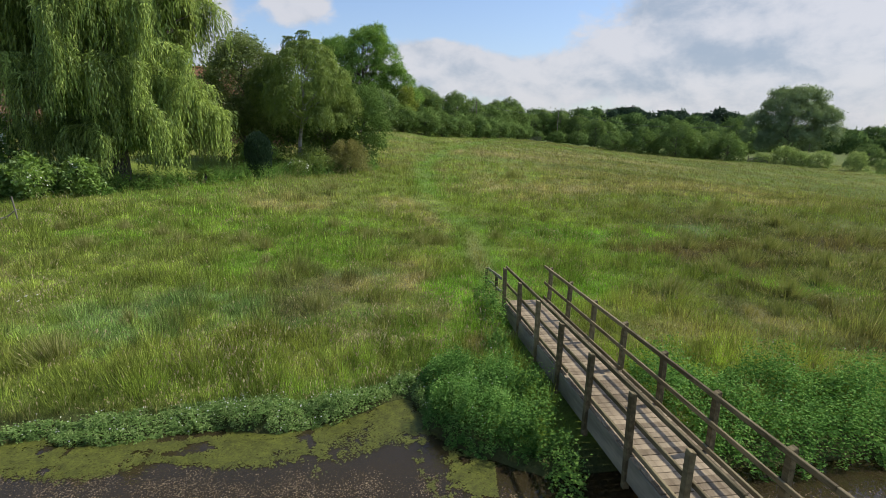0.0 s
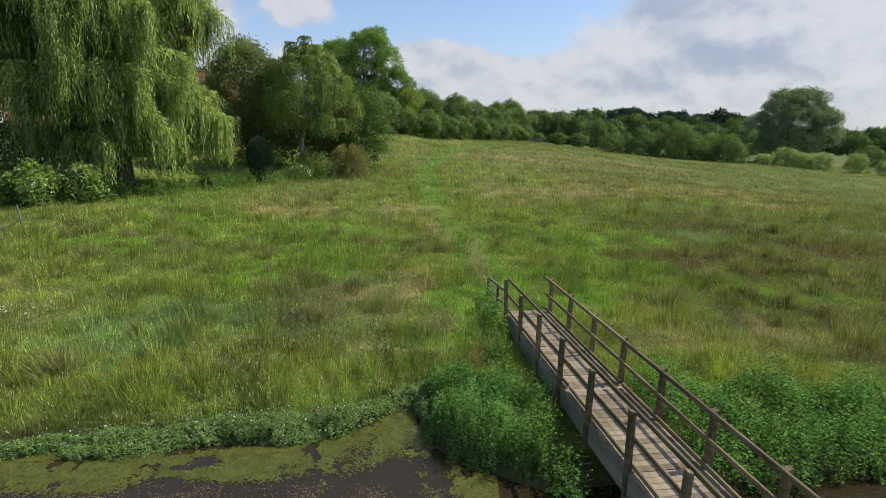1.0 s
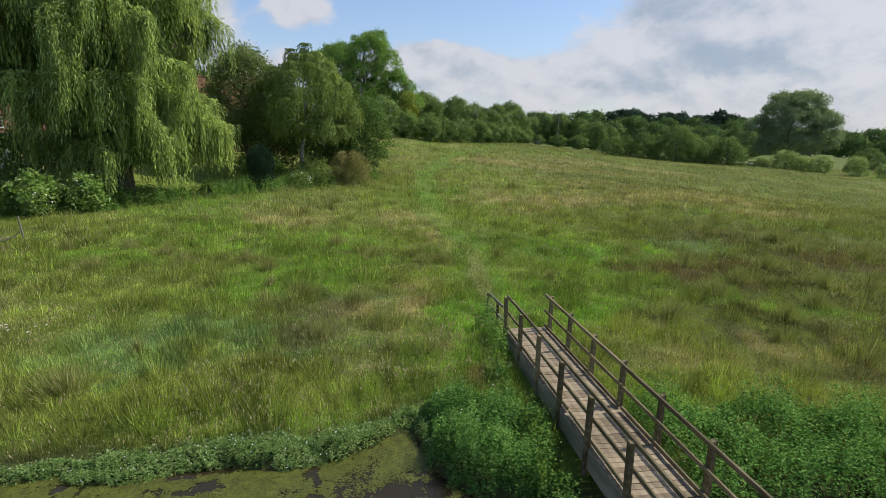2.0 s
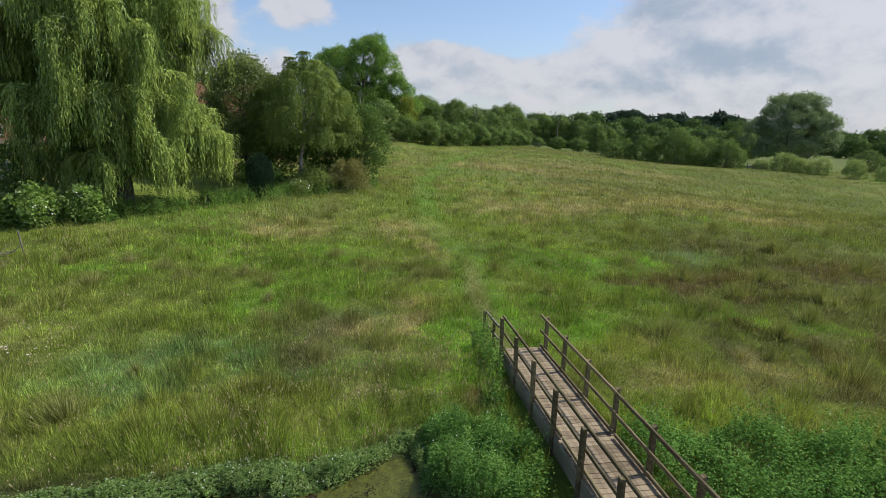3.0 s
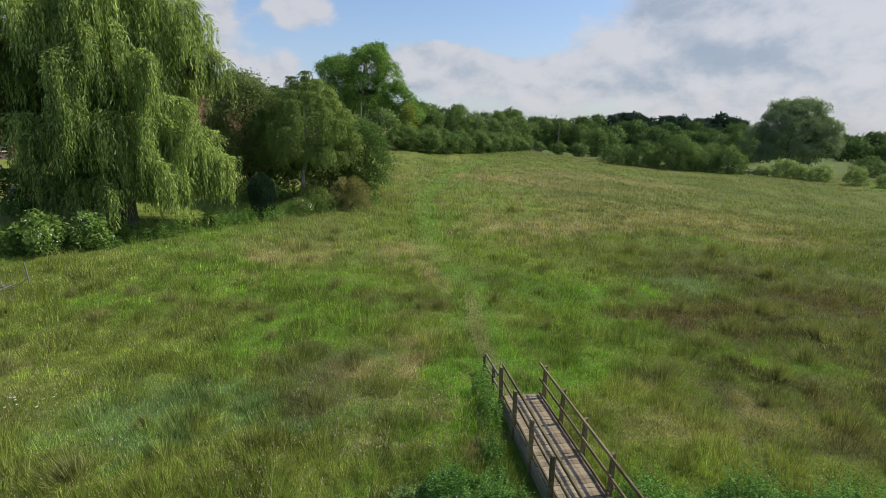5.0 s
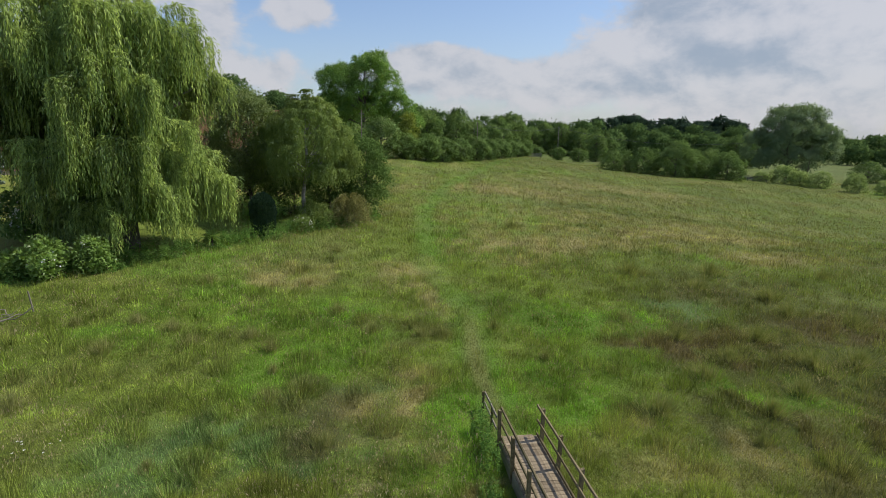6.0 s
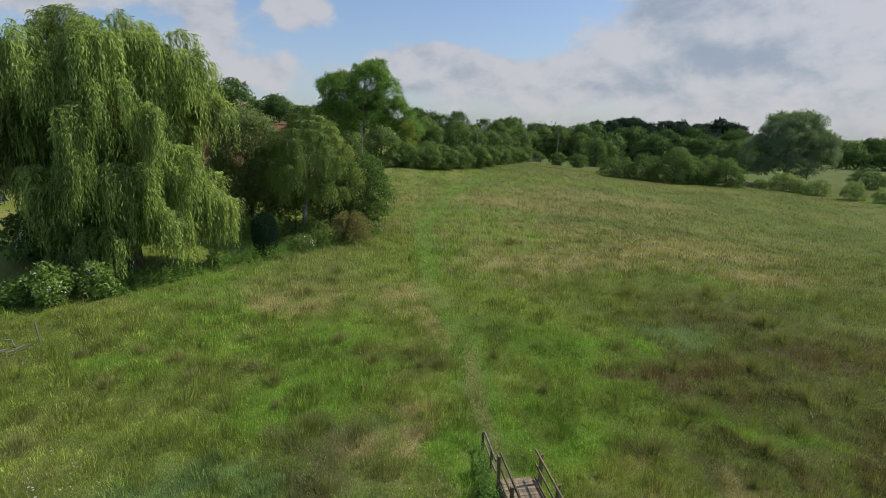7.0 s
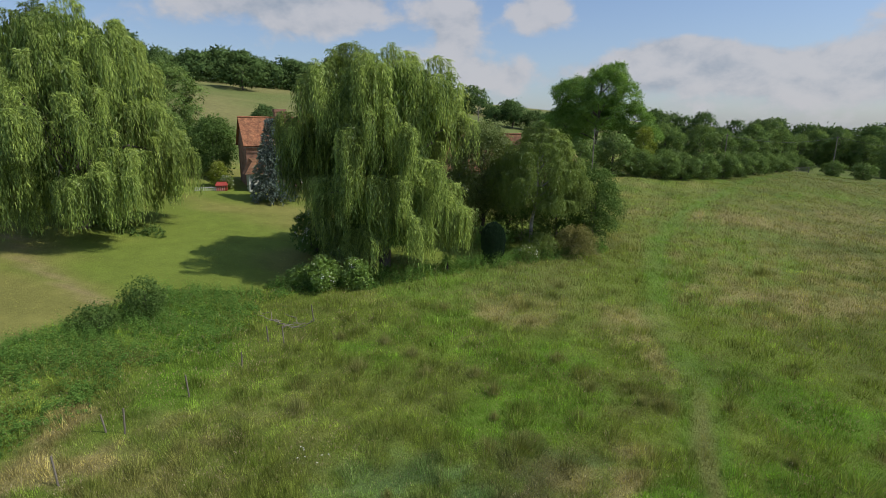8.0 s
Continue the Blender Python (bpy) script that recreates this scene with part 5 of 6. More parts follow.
for x, y, s, sz, rz in [(-9.8, 106, 0.8, 0.72, 40), (-5.8, 110, 0.85, 0.8, 100), (-2.4, 114, 0.8, 0.75, 210), (1.4, 119, 0.75, 0.72, 300), (5.2, 125, 0.8, 0.78, 160), (8.6, 133, 0.75, 0.72, 20), (12.2, 143, 0.8, 0.75, 250), (15.8, 154, 0.75, 0.7, 10),
                        (-19.5, 100, 1.0, 0.9, 80), (-25, 96, 1.0, 0.9, 10), (19.6, 166, 0.75, 0.65, 140), (34.5, 180, 0.7, 0.62, 30), (40.5, 176, 0.75, 0.66, 220), (29.5, 190, 0.6, 0.5, 310), (23.4, 180, 0.8, 0.75, 75)]:
    copy_thing(hedge_a, at_land(x, y, rz, s, sz * 0.93, 0.2))
for x, y, s, sz, rz in [(-12, 134, 0.9, 0.9, 130), (5.0, 146, 0.95, 1.0, 70), (10.0, 152, 0.85, 0.9, 200), (15.5, 200, 1.2, 1.3, 310), (21.3, 214, 1.35, 1.5, 15), (26.0, 218, 1.1, 1.2, 95), (33, 232, 1.2, 1.1, 240), (39, 236, 1.3, 1.35, 280),
                        (46, 236, 1.35, 1.4, 60), (53, 233, 1.3, 1.25, 10), (-26, 128, 1.0, 1.0, 10), (-33, 122, 1.0, 0.9, 190), (51.8, 198, 1.0, 1.05, 150), (58, 205, 0.9, 0.95, 330), (106, 205, 1.2, 1.25, 45), (114, 210, 1.1, 1.05, 250), (17, 190, 0.85, 0.9, 120)]:
    copy_thing(hedge_b, at_land(x, y, rz, s, sz * 0.93, 0.2))
for x, y, s, sz, rz in [(42.7, 144.5, 0.74, 0.6, 50), (46.5, 146, 0.66, 0.66, 120), (49.9, 142.5, 0.8, 0.8, 60), (53.4, 144, 0.6, 0.78, 190), (62.6, 142.5, 0.8, 0.86, 330), (67.2, 144, 0.85, 0.82, 20), (72.4, 143.2, 1.02, 0.86, 100), (64, 152, 1.0, 1.0, 80), (74, 156, 0.9, 0.9, 260),
                        (117, 153, 1.0, 0.7, 210), (124, 150, 0.9, 0.66, 140)]:
    copy_thing(hedge_c, at_land(x, y, rz, s, sz * 0.97, 0.3))
broad_tree("grey_willow", (95.4, 155.5), 771, 21.4, 10.6, 0.5, GREYLEAF, "huge rounded grey green willow beyond the fields", clumps=4200, per=9, leaf=(0.72, 0.36), loose=0.5, count=80, size=1.9, trunk=0.5, fine=2.6,
           masses=[(0, 0, 12.4, 9.4, 8.0, 7.0), (-6.6, 4, 8.4, 4.8, 4.6, 6.2), (6.6, -4, 8.4, 4.8, 4.6, 6.4), (0, 0, 6.0, 9.6, 8.0, 5.0), (2.4, -1.5, 16.6, 4.2, 4.0, 4.0), (-3.0, 1.5, 16.2, 4.0, 4.0, 3.8), (0, -3, 9.0, 8.4, 6.0, 6.0)])
pale = broad_tree("blossom_bush", (84.4, 137.2), 781, 3.9, 3.5, 0.0, BLOSSOM, "pale grey green flowering bush", "pale field bushes", clumps=480, per=9, leaf=(0.36, 0.22), loose=0.28, count=16, size=0.4, wide=0.4, trunk=0.1, fine=2.0)
for x, y, s, sz, rz in [(87.4, 129.2, 0.86, 0.9, 150), (90.6, 121.8, 0.72, 0.98, 240), (94.6, 117.8, 0.62, 0.72, 330), (80.6, 141, 0.6, 0.6, 30), (85.6, 133.4, 0.7, 0.8, 200)]:
    copy_thing(pale, at_land(x, y, rz, s, sz, 0.2))
# field trees on the hill
far_tree = broad_tree("hill_tree", (-72.0, 220.0), 791, 9.5, 6.5, 1.0, WOODS, "dark round tree on the hill pasture", "hill trees", clumps=420, per=9, leaf=(0.95, 0.55), loose=0.55, count=13, size=0.4, trunk=0.3)
for x, y, s, sz, rz in [(-80, 219, 0.75, 0.7, 40), (-64, 224, 0.9, 0.8, 100), (-55, 222, 0.9, 0.8, 180), (-166, 163, 1.5, 1.35, 220), (-46, 210, 1.0, 0.9, 260), (-92, 97, 0.6, 0.6, 20), 
                        (-150, 196, 0.9, 0.9, 290)]:
    copy_thing(far_tree, at_land(x, y, rz, s, sz, 0.3))


olive = broad_tree("garden_willow", (-90.0, 69.0), 795, 15.0, 7.0, 0.5, HEDGELEAF, "tall olive green tree behind the house", "trees behind the house", clumps=1500, per=9, leaf=(0.52, 0.28), loose=0.45, count=26, size=0.34, wide=0.45, trunk=0.3)
for x, y, s, sz, rz in [(-86.9, 59.2, 0.94, 0.98, 170), (-72.3, 54.3, 0.60, 0.53, 290), (-68.2, 58.2, 0.44, 0.33, 350), (-61.0, 51.7, 0.29, 0.19, 310)]:
    copy_thing(olive, at_land(x, y, rz, s, sz, 0.2))


def woods(name, label, seed, rows, mat, per_lobe, leaf):
    """A far wood as one mass: rows of x, y, height, radius."""
    rng = np.random.default_rng(seed)
    lobes = []
    for x, y, h, r in rows:
        z = float(land(x, y))
        lobes.append((x, y, z + h * 0.22, r, r, h * 0.45))
        for k in range(4):
            a = rng.uniform(0, 2 * math.pi)
            s = r * rng.uniform(0.4, 0.62)
            lobes.append((x + math.cos(a) * r * 0.6, y + math.sin(a) * r * 0.6, z + h * rng.uniform(0.45, 0.86), s, s, s * 0.85))
    p, out = crown_points(rng, lobes, per_lobe * len(lobes), 5, 0.9)
    n = len(p)
    s = rng.uniform(0.6, 1.4, n)
    v = scatter_blades(rng, p, out * 0.6 + rng.normal(0, 0.8, (n, 3)), leaf * s, leaf * 0.7 * s, 0.1)
    tagged(new(name, quad_mesh(name, v, leaf_quads(n, 3), mat, out=out, k=3)), label, "woodland", kind="stuff")


def line_of(rng, a, b, n, h, r, jitter):
    return [(a[0] + (b[0] - a[0]) * t + rng.uniform(-jitter, jitter), a[1] + (b[1] - a[1]) * t + rng.uniform(-jitter, jitter), h * rng.uniform(0.6, 1.25), r * rng.uniform(0.75, 1.2)) for t in np.linspace(0, 1, n)]


R = random.Random(12)
woods("hilltop_wood", "dark wood along the hilltop", 801, line_of(R, (-260, 120), (-150, 225), 20, 12, 8, 6) + line_of(R, (-290, 150), (-160, 250), 16, 14, 9, 8) + line_of(R, (-150, 225), (-95, 262), 9, 11, 7, 5), WOODS, 130, 1.05)
woods("valley_wood", "mixed green wood across the valley", 811,
      line_of(R, (30, 300), (180, 350), 26, 14, 8, 9) + line_of(R, (46, 250), (150, 300), 20, 13, 7, 8) + line_of(R, (160, 330), (330, 330), 18, 15, 9, 10) + line_of(R, (-60, 300), (40, 320), 12, 13, 8, 10)
      + line_of(R, (196, 262), (320, 250), 12, 14, 8, 6) + line_of(R, (120, 245), (160, 270), 6, 8, 6, 4), WOODS, 130, 1.05)
woods("copper_wood", "nearly black copper wood on the far rise", 821, line_of(R, (112, 410), (215, 400), 30, 20, 9, 7) + line_of(R, (118, 418), (200, 408), 26, 23, 9, 4) + line_of(R, (215, 400), (260, 390), 7, 15, 10, 5), DARKWOODS, 110, 1.5)


def dead_tree():
    rng = np.random.default_rng(831)
    ob = empty("dead_tree", at_land(-89, 223), "bare dead tree on the hill's skyline", "tree")
    limbs = [(bent(rng, (0, 0, -0.5), (0.3, 0, 6.5), 6, 0.03), np.linspace(0.35, 0.08, 6))]
    for k in range(9):
        z = rng.uniform(2.2, 5.5)
        a = k * 2.3
        limbs.append((bent(rng, (0.1, 0, z), (math.cos(a) * 1.8, math.sin(a) * 1.8, z + rng.uniform(1.0, 2.6)), 5, 0.07), np.linspace(0.12, 0.03, 5)))
    mesh_part("trunk", limbs_mesh("trunk", limbs, DEADWOOD), ob)


dead_tree()
# bank of brambles and nettles between the fence and the lawn
def rough_bank(x, y):
    patchy = ss(0.36, 0.6, fbm(x, y, 3.0, 841)) + 0.7 * ss(-27, -32, x)
    return np.clip(ss(-22.5, -26.0, x + 2.5 * (fbm(x, y, 2.5, 845) - 0.5)) * ss(0, 1.2, x - garden_edge(y)) * ss(30, 27, y) * patchy, 0, 1) * (0.4 + 0.6 * fbm(x, y, 1.6, 851))


herb_mound("bramble_bank", "rough bank of nettles and brambles behind the fence", 861, ((-38, -21, 4, 30), rough_bank), 0.8, 15000, 0.12, NETTLE)
def thicket(x, y):
    return ss(-23.5, -27.0, x + 3.0 * (fbm(x, y, 2.5, 847) - 0.5)) * ss(0, 1.0, x - garden_edge(y)) * ss(27, 24, y) * ss(0.42, 0.62, fbm(x, y, 2.4, 849))


herb_mound("bramble_thicket", "dark brambles growing through the rough bank", 863, ((-38, -22, 4, 28), thicket), 1.0, 9000, 0.12, NETTLE)
broad_tree("bramble", (-30.6, 21.0), 871, 2.17, 1.33, 0.00, DARKLEAF, "dark bramble heap at the lawn's edge", clumps=380, per=10, leaf=(0.18, 0.1), loose=0.2, trunk=0.04)
broad_tree("bramble", (-31.7, 18.6), 873, 1.20, 1.20, 0.00, DARKLEAF, "low dark bramble heap at the lawn's edge", clumps=300, per=10, leaf=(0.18, 0.1), loose=0.2, trunk=0.04)


def border_band(x, y):
    d = x - garden_edge(y)
    return ss(-1.0, 0.2, d) * ss(3.4, 1.2, d + 1.5 * fbm(x, y, 2, 881)) * ss(27.5, 30, y) * ss(55, 49, y)


herb_mound("garden_border", "tall weeds along the garden's edge", 883, ((-30, -6, 28, 61), border_band), 0.95, 42000, 0.13, NETTLE)
herb_mound("border_weeds", "dark leafy weeds among the garden border", 885, ((-30, -6, 28, 61), lambda x, y: border_band(x, y) * ss(0.4, 0.6, fbm(x, y, 2.2, 889))), 1.15, 14000, 0.15, DARKLEAF)


def willow_foot(x, y):
    return blob(x, y, [(-23.1, 34.9, 3.4, 1.5), (-47.6, 30.2, 4.1, 1.5), (-44.0, 31.6, 1.8, 1.1)])


herb_mound("willow_underplanting", "shaded plants round the feet of the willows", 887, ((-58, -19, 30, 41), willow_foot), 0.9, 9000, 0.2, DARKLEAF)

# ---- footbridge ----
B_DIR, B_SIDE, B_ORG = Vector((0.174, -0.985, 0)).normalized(), Vector((0.985, 0.174, 0)).normalized(), Vector((1.87, 15.9, 0))
B_M = Matrix.Translation(B_ORG) @ Matrix.Rotation(math.atan2(B_DIR.y, B_DIR.x), 4, "Z")
DECK_Z, RAIL_Z, B_LEN = 0.55, 1.62, 15.2


def bridge():
    ob = empty("footbridge", B_M, "weathered timber footbridge with plank deck over the stream", "bridge")
    rnd = random.Random(21)

    def bar(name, a, b, w, h, mat, bev=0.008):
        a, b = Vector(a), Vector(b)
        d = b - a
        m = Matrix.Translation((a + b) / 2) @ d.to_track_quat("X", "Z").to_matrix().to_4x4()
        part(name, box(bmesh.new(), (d.length, w, h), Matrix(), bev), mat, ob, m=m)

    # across: 0 on one row of posts, 1.38 on the other
    for row, y, start in (("up", 0.0, 0.16), ("down", 1.38, 0.27)):
        side = -1 if row == "up" else 1
        k = 0
        while start + 1.525 * k < B_LEN:
            x = start + 1.525 * k
            bm = bmesh.new()
            box(bm, (0.105, 0.105, 1.72), Matrix.Translation((0, 0, -0.86)), 0.01)
            for v in bm.verts:
                if v.co.z > -0.05:
                    v.co.z += 0.012 * side * (1 if v.co.y > 0 else -1)
            part("post", bm, TIMBER, ob, m=pose(x, y + 0.012 * side, RAIL_Z + rnd.uniform(-0.01, 0.02), rnd.uniform(-0.8, 0.8) - 0.6 * side, rnd.uniform(-0.8, 0.8), rnd.uniform(-2, 2)))
            k += 1
        inner = y - side * 0.085
        for x0, x1 in ((-0.02 if row == "up" else -0.03, 5.0), (5.005, 10.2), (10.205, B_LEN)):
            bar("handrail", (x0, inner, RAIL_Z - 0.03), (x1, inner, RAIL_Z - 0.03 + rnd.uniform(-0.008, 0.008)), 0.055, 0.085, TIMBER)
            bar("mid_rail", (x0 + 0.05, inner, RAIL_Z - 0.52), (x1, inner, RAIL_Z - 0.52 + rnd.uniform(-0.008, 0.008)), 0.045, 0.085, TIMBER)
            bar("kick_rail", (x0 + 0.1, inner, DECK_Z + 0.085), (x1, inner, DECK_Z + 0.085), 0.05, 0.09, TIMBER)
        bar("side_beam", (0.05, y - side * 0.07, DECK_Z - 0.265), (B_LEN, y - side * 0.07, DECK_Z - 0.265), 0.14, 0.44, BEAM, 0.012)
    # deck boards
    boards = []
    for k in range(3):
        bm = bmesh.new()
        box(bm, (0.142, 1.36, 0.04), Matrix(), 0.006)
        me = bpy.data.meshes.new("deck_board")
        bm.to_mesh(me)
        bm.free()
        me.materials.append(PLANK)
        boards.append(me)
    x, k = 0.1, 0
    while x < B_LEN:
        mesh_part("deck_board", boards[k % 3], ob, m=pose(x, 0.69 + rnd.uniform(-0.012, 0.012), DECK_Z - 0.02 + rnd.uniform(-0.004, 0.006), rnd.uniform(-0.3, 0.3), rnd.uniform(-0.8, 0.8), rnd.uniform(-0.5, 0.5)))
        x += 0.151
        k += 1
    part("abutment", box(bmesh.new(), (0.5, 1.5, 1.0), Matrix(), 0.03), BEAM, ob, m=Matrix.Translation((0.25, 0.69, -0.42)))
    part("abutment", box(bmesh.new(), (0.6, 1.5, 1.4), Matrix(), 0.03), BEAM, ob, m=Matrix.Translation((B_LEN - 0.2, 0.69, -0.5)))
    # step down to the meadow
    part("step", box(bmesh.new(), (0.3, 1.2, 0.12), Matrix(), 0.01), PLANK, ob, m=Matrix.Translation((-0.22, 0.69, 0.28)))


bridge()


def approach_rail():
    ob = empty("approach_fence", Matrix(), "short low rail leading down from the footbridge", "fence")
    a, b = Vector((1.83, 16.05, 1.2)), Vector((1.57, 18.2, 0.92))
    for name, p, q, w in (("rail", a, b, 0.06), ("rail", a - Vector((0, 0, 0.42)), b - Vector((0, 0, 0.40)), 0.05)):
        d = q - p
        part(name, box(bmesh.new(), (d.length, 0.045, w + 0.03), Matrix(), 0.006), POSTWOOD, ob, m=Matrix.Translation((p + q) / 2) @ d.to_track_quat("X", "Z").to_matrix().to_4x4())
    for p in (a + Vector((-0.09, 0.75, -0.13)), b + Vector((-0.06, -0.06, 0.0))):
        part("post", box(bmesh.new(), (0.09, 0.09, 1.3), Matrix.Translation((0, 0, -0.6)), 0.008), TIMBER, ob, m=Matrix.Translation(p))


approach_rail()


# ---- wire fence and small things ----
def round_post(x, y, h, lean, r=0.042):
    bm = bmesh.new()
    bmesh.ops.create_cone(bm, cap_ends=True, segments=9, radius1=r, radius2=r * 0.88, depth=h + 0.4, matrix=Matrix.Translation((0, 0, h / 2 - 0.2)))
    bmesh.ops.bevel(bm, geom=[e for e in bm.edges if all(v.co.z > h - 0.05 for v in e.verts)], offset=0.012, segments=1, affect="EDGES")
    ob = part("fence_post", bm, POSTWOOD, m=pose(x, y, float(land(x, y)), lean[0], lean[1], 0))
    tagged(ob, "weathered grey fence post leaning in the grass", "post", "old wire fence posts")


for x, y, h, lean in [(-21.1, 25.6, 1.15, (2, -5)), (-21.7, 22.2, 0.95, (0, -4)), (-20.8, 22.5, 1.05, (-3, -6)), (-20.8, 19.3, 0.90, (0, 2)), (-20.8, 16.0, 1.15, (3, -2)), (-20.8, 12.8, 1.20, (-2, 2)), (-21.6, 12.5, 0.85, (4, -8)),
                      (-20.0, 9.7, 1.20, (0, -8))]:
    round_post(x, y, h, lean)


def dead_branches():
    rng = np.random.default_rng(901)
    limbs = []
    for k in range(9):
        a = rng.uniform(-0.5, 0.9) + math.pi * (k % 2)
        p = np.array((rng.uniform(-0.8, 0.8), rng.uniform(-0.6, 0.6), 0.1))
        limbs.append((bent(rng, p, p + np.array((math.cos(a) * 1.5, math.sin(a) * 1.2, rng.uniform(0.2, 0.7))), 6, 0.08), np.linspace(0.035, 0.01, 6)))
    ob = new("fallen_branches", limbs_mesh("fallen_branches", limbs, DEADWOOD, 5))
    ob.matrix_basis = at_land(-22.1, 24.2)
    tagged(ob, "bleached fallen branches lying by the fence", "branch")


dead_branches()


def daisies():
    rng = np.random.default_rng(905)
    ob = empty("daisy_clump", at_land(-12.2, 14.5), "small clump of white daisies in the grass", "flowers")
    for k in range(8):
        p = np.array((rng.normal(0, 0.45), rng.normal(0, 0.25), rng.uniform(0.5, 0.65)))
        a = np.arange(8) * math.pi / 4
        v = scatter_leaves(rng, np.tile(p, (8, 1)), np.stack([np.cos(a), np.sin(a), 0.1 + 0 * a], -1), 0.042, 0.035)
        mesh_part("flower", quad_mesh("flower", v, leaf_quads(8), PETAL), ob)
        mesh_part("stem", limbs_mesh("stem", [(bent(rng, (p[0], p[1], 0), p, 3, 0.02), (0.006, 0.005, 0.004))], RUSH, 4), ob)


daisies()


# ---- house among the trees ----
def gable_block(ob, w, d, wall_h, ridge_h, wall_mat, roof_mat, over=0.35, thick=0.16):
    """Walls and a two-slope roof: x along the front, y to the back."""
    bm = bmesh.new()
    v = [bm.verts.new(p) for p in ((0, 0, -0.8), (w, 0, -0.8), (w, d, -0.8), (0, d, -0.8), (0, 0, wall_h), (w, 0, wall_h), (w, d, wall_h), (0, d, wall_h), (0, d / 2, ridge_h), (w, d / 2, ridge_h))]
    for f in ((0, 1, 5, 4), (2, 3, 7, 6), (3, 0, 4, 8, 7), (1, 2, 6, 9, 5), (0, 3, 2, 1), (4, 5, 9, 8), (6, 7, 8, 9)):
        bm.faces.new([v[i] for i in f])
    part("wall", bm, wall_mat, ob)
    run = math.hypot(d / 2, ridge_h - wall_h)
    ang = math.degrees(math.atan2(ridge_h - wall_h, d / 2))
    for side in (0, 1):
        bm = box(bmesh.new(), (w + 2 * over, run + over, thick), Matrix.Translation((0, -over / 2 - 0.0, thick / 2 + 0.02)), 0.02)
        m = Matrix.Translation((w / 2, d / 2, ridge_h)) @ Matrix.Rotation(math.pi * side, 4, "Z") @ pose(0, 0, 0, ang, 0, 0) @ Matrix.Translation((0, -run / 2, 0))
        part("roof_slope", bm, roof_mat, ob, m=m)
    bm = bmesh.new()
    bmesh.ops.create_cone(bm, cap_ends=True, segments=8, radius1=0.16, radius2=0.16, depth=w + 2 * over, matrix=Matrix.Translation((w / 2, d / 2, ridge_h + thick + 0.06)) @ Matrix.Rotation(math.pi / 2, 4, "Y"))
    part("ridge_tiles", bm, roof_mat, ob)
    # pieces along the eaves
    part("gutter", box(bmesh.new(), (w + 2 * over, 0.12, 0.1), Matrix.Translation((w / 2, -over - 0.05, wall_h - over * (ridge_h - wall_h) / (d / 2) + 0.02)), 0.02), DARKTIMBER, ob)


def window(ob, x, z, w, h, y=0.0, panes=(2, 3)):
    """Recessed casement with white frame, bars and a sill."""
    win = new("window")
    win.parent = ob
    win.matrix_basis = Matrix.Translation((x, y, z))
    part("pane", box(bmesh.new(), (w, 0.03, h), Matrix.Translation((0, 0.0, h / 2))), GLASS, win)
    bm = bmesh.new()
    for cx, cz, sx, sz in ((-w / 2, h / 2, 0.07, h + 0.07), (w / 2, h / 2, 0.07, h + 0.07), (0, 0, w, 0.07), (0, h, w, 0.07)):
        box(bm, (sx, 0.09, sz), Matrix.Translation((cx, -0.02, cz)))
    for k in range(1, panes[0]):
        box(bm, (0.04, 0.07, h), Matrix.Translation((-w / 2 + w * k / panes[0], -0.022, h / 2)))
    for k in range(1, panes[1]):
        box(bm, (w, 0.068, 0.03), Matrix.Translation((0, -0.021, h * k / panes[1])))
    part("window_frame", bm, WHITEPAINT, win)
    part("sill", box(bmesh.new(), (w + 0.2, 0.16, 0.06), Matrix.Translation((0, -0.06, -0.08)), 0.01), WHITEPAINT, win)


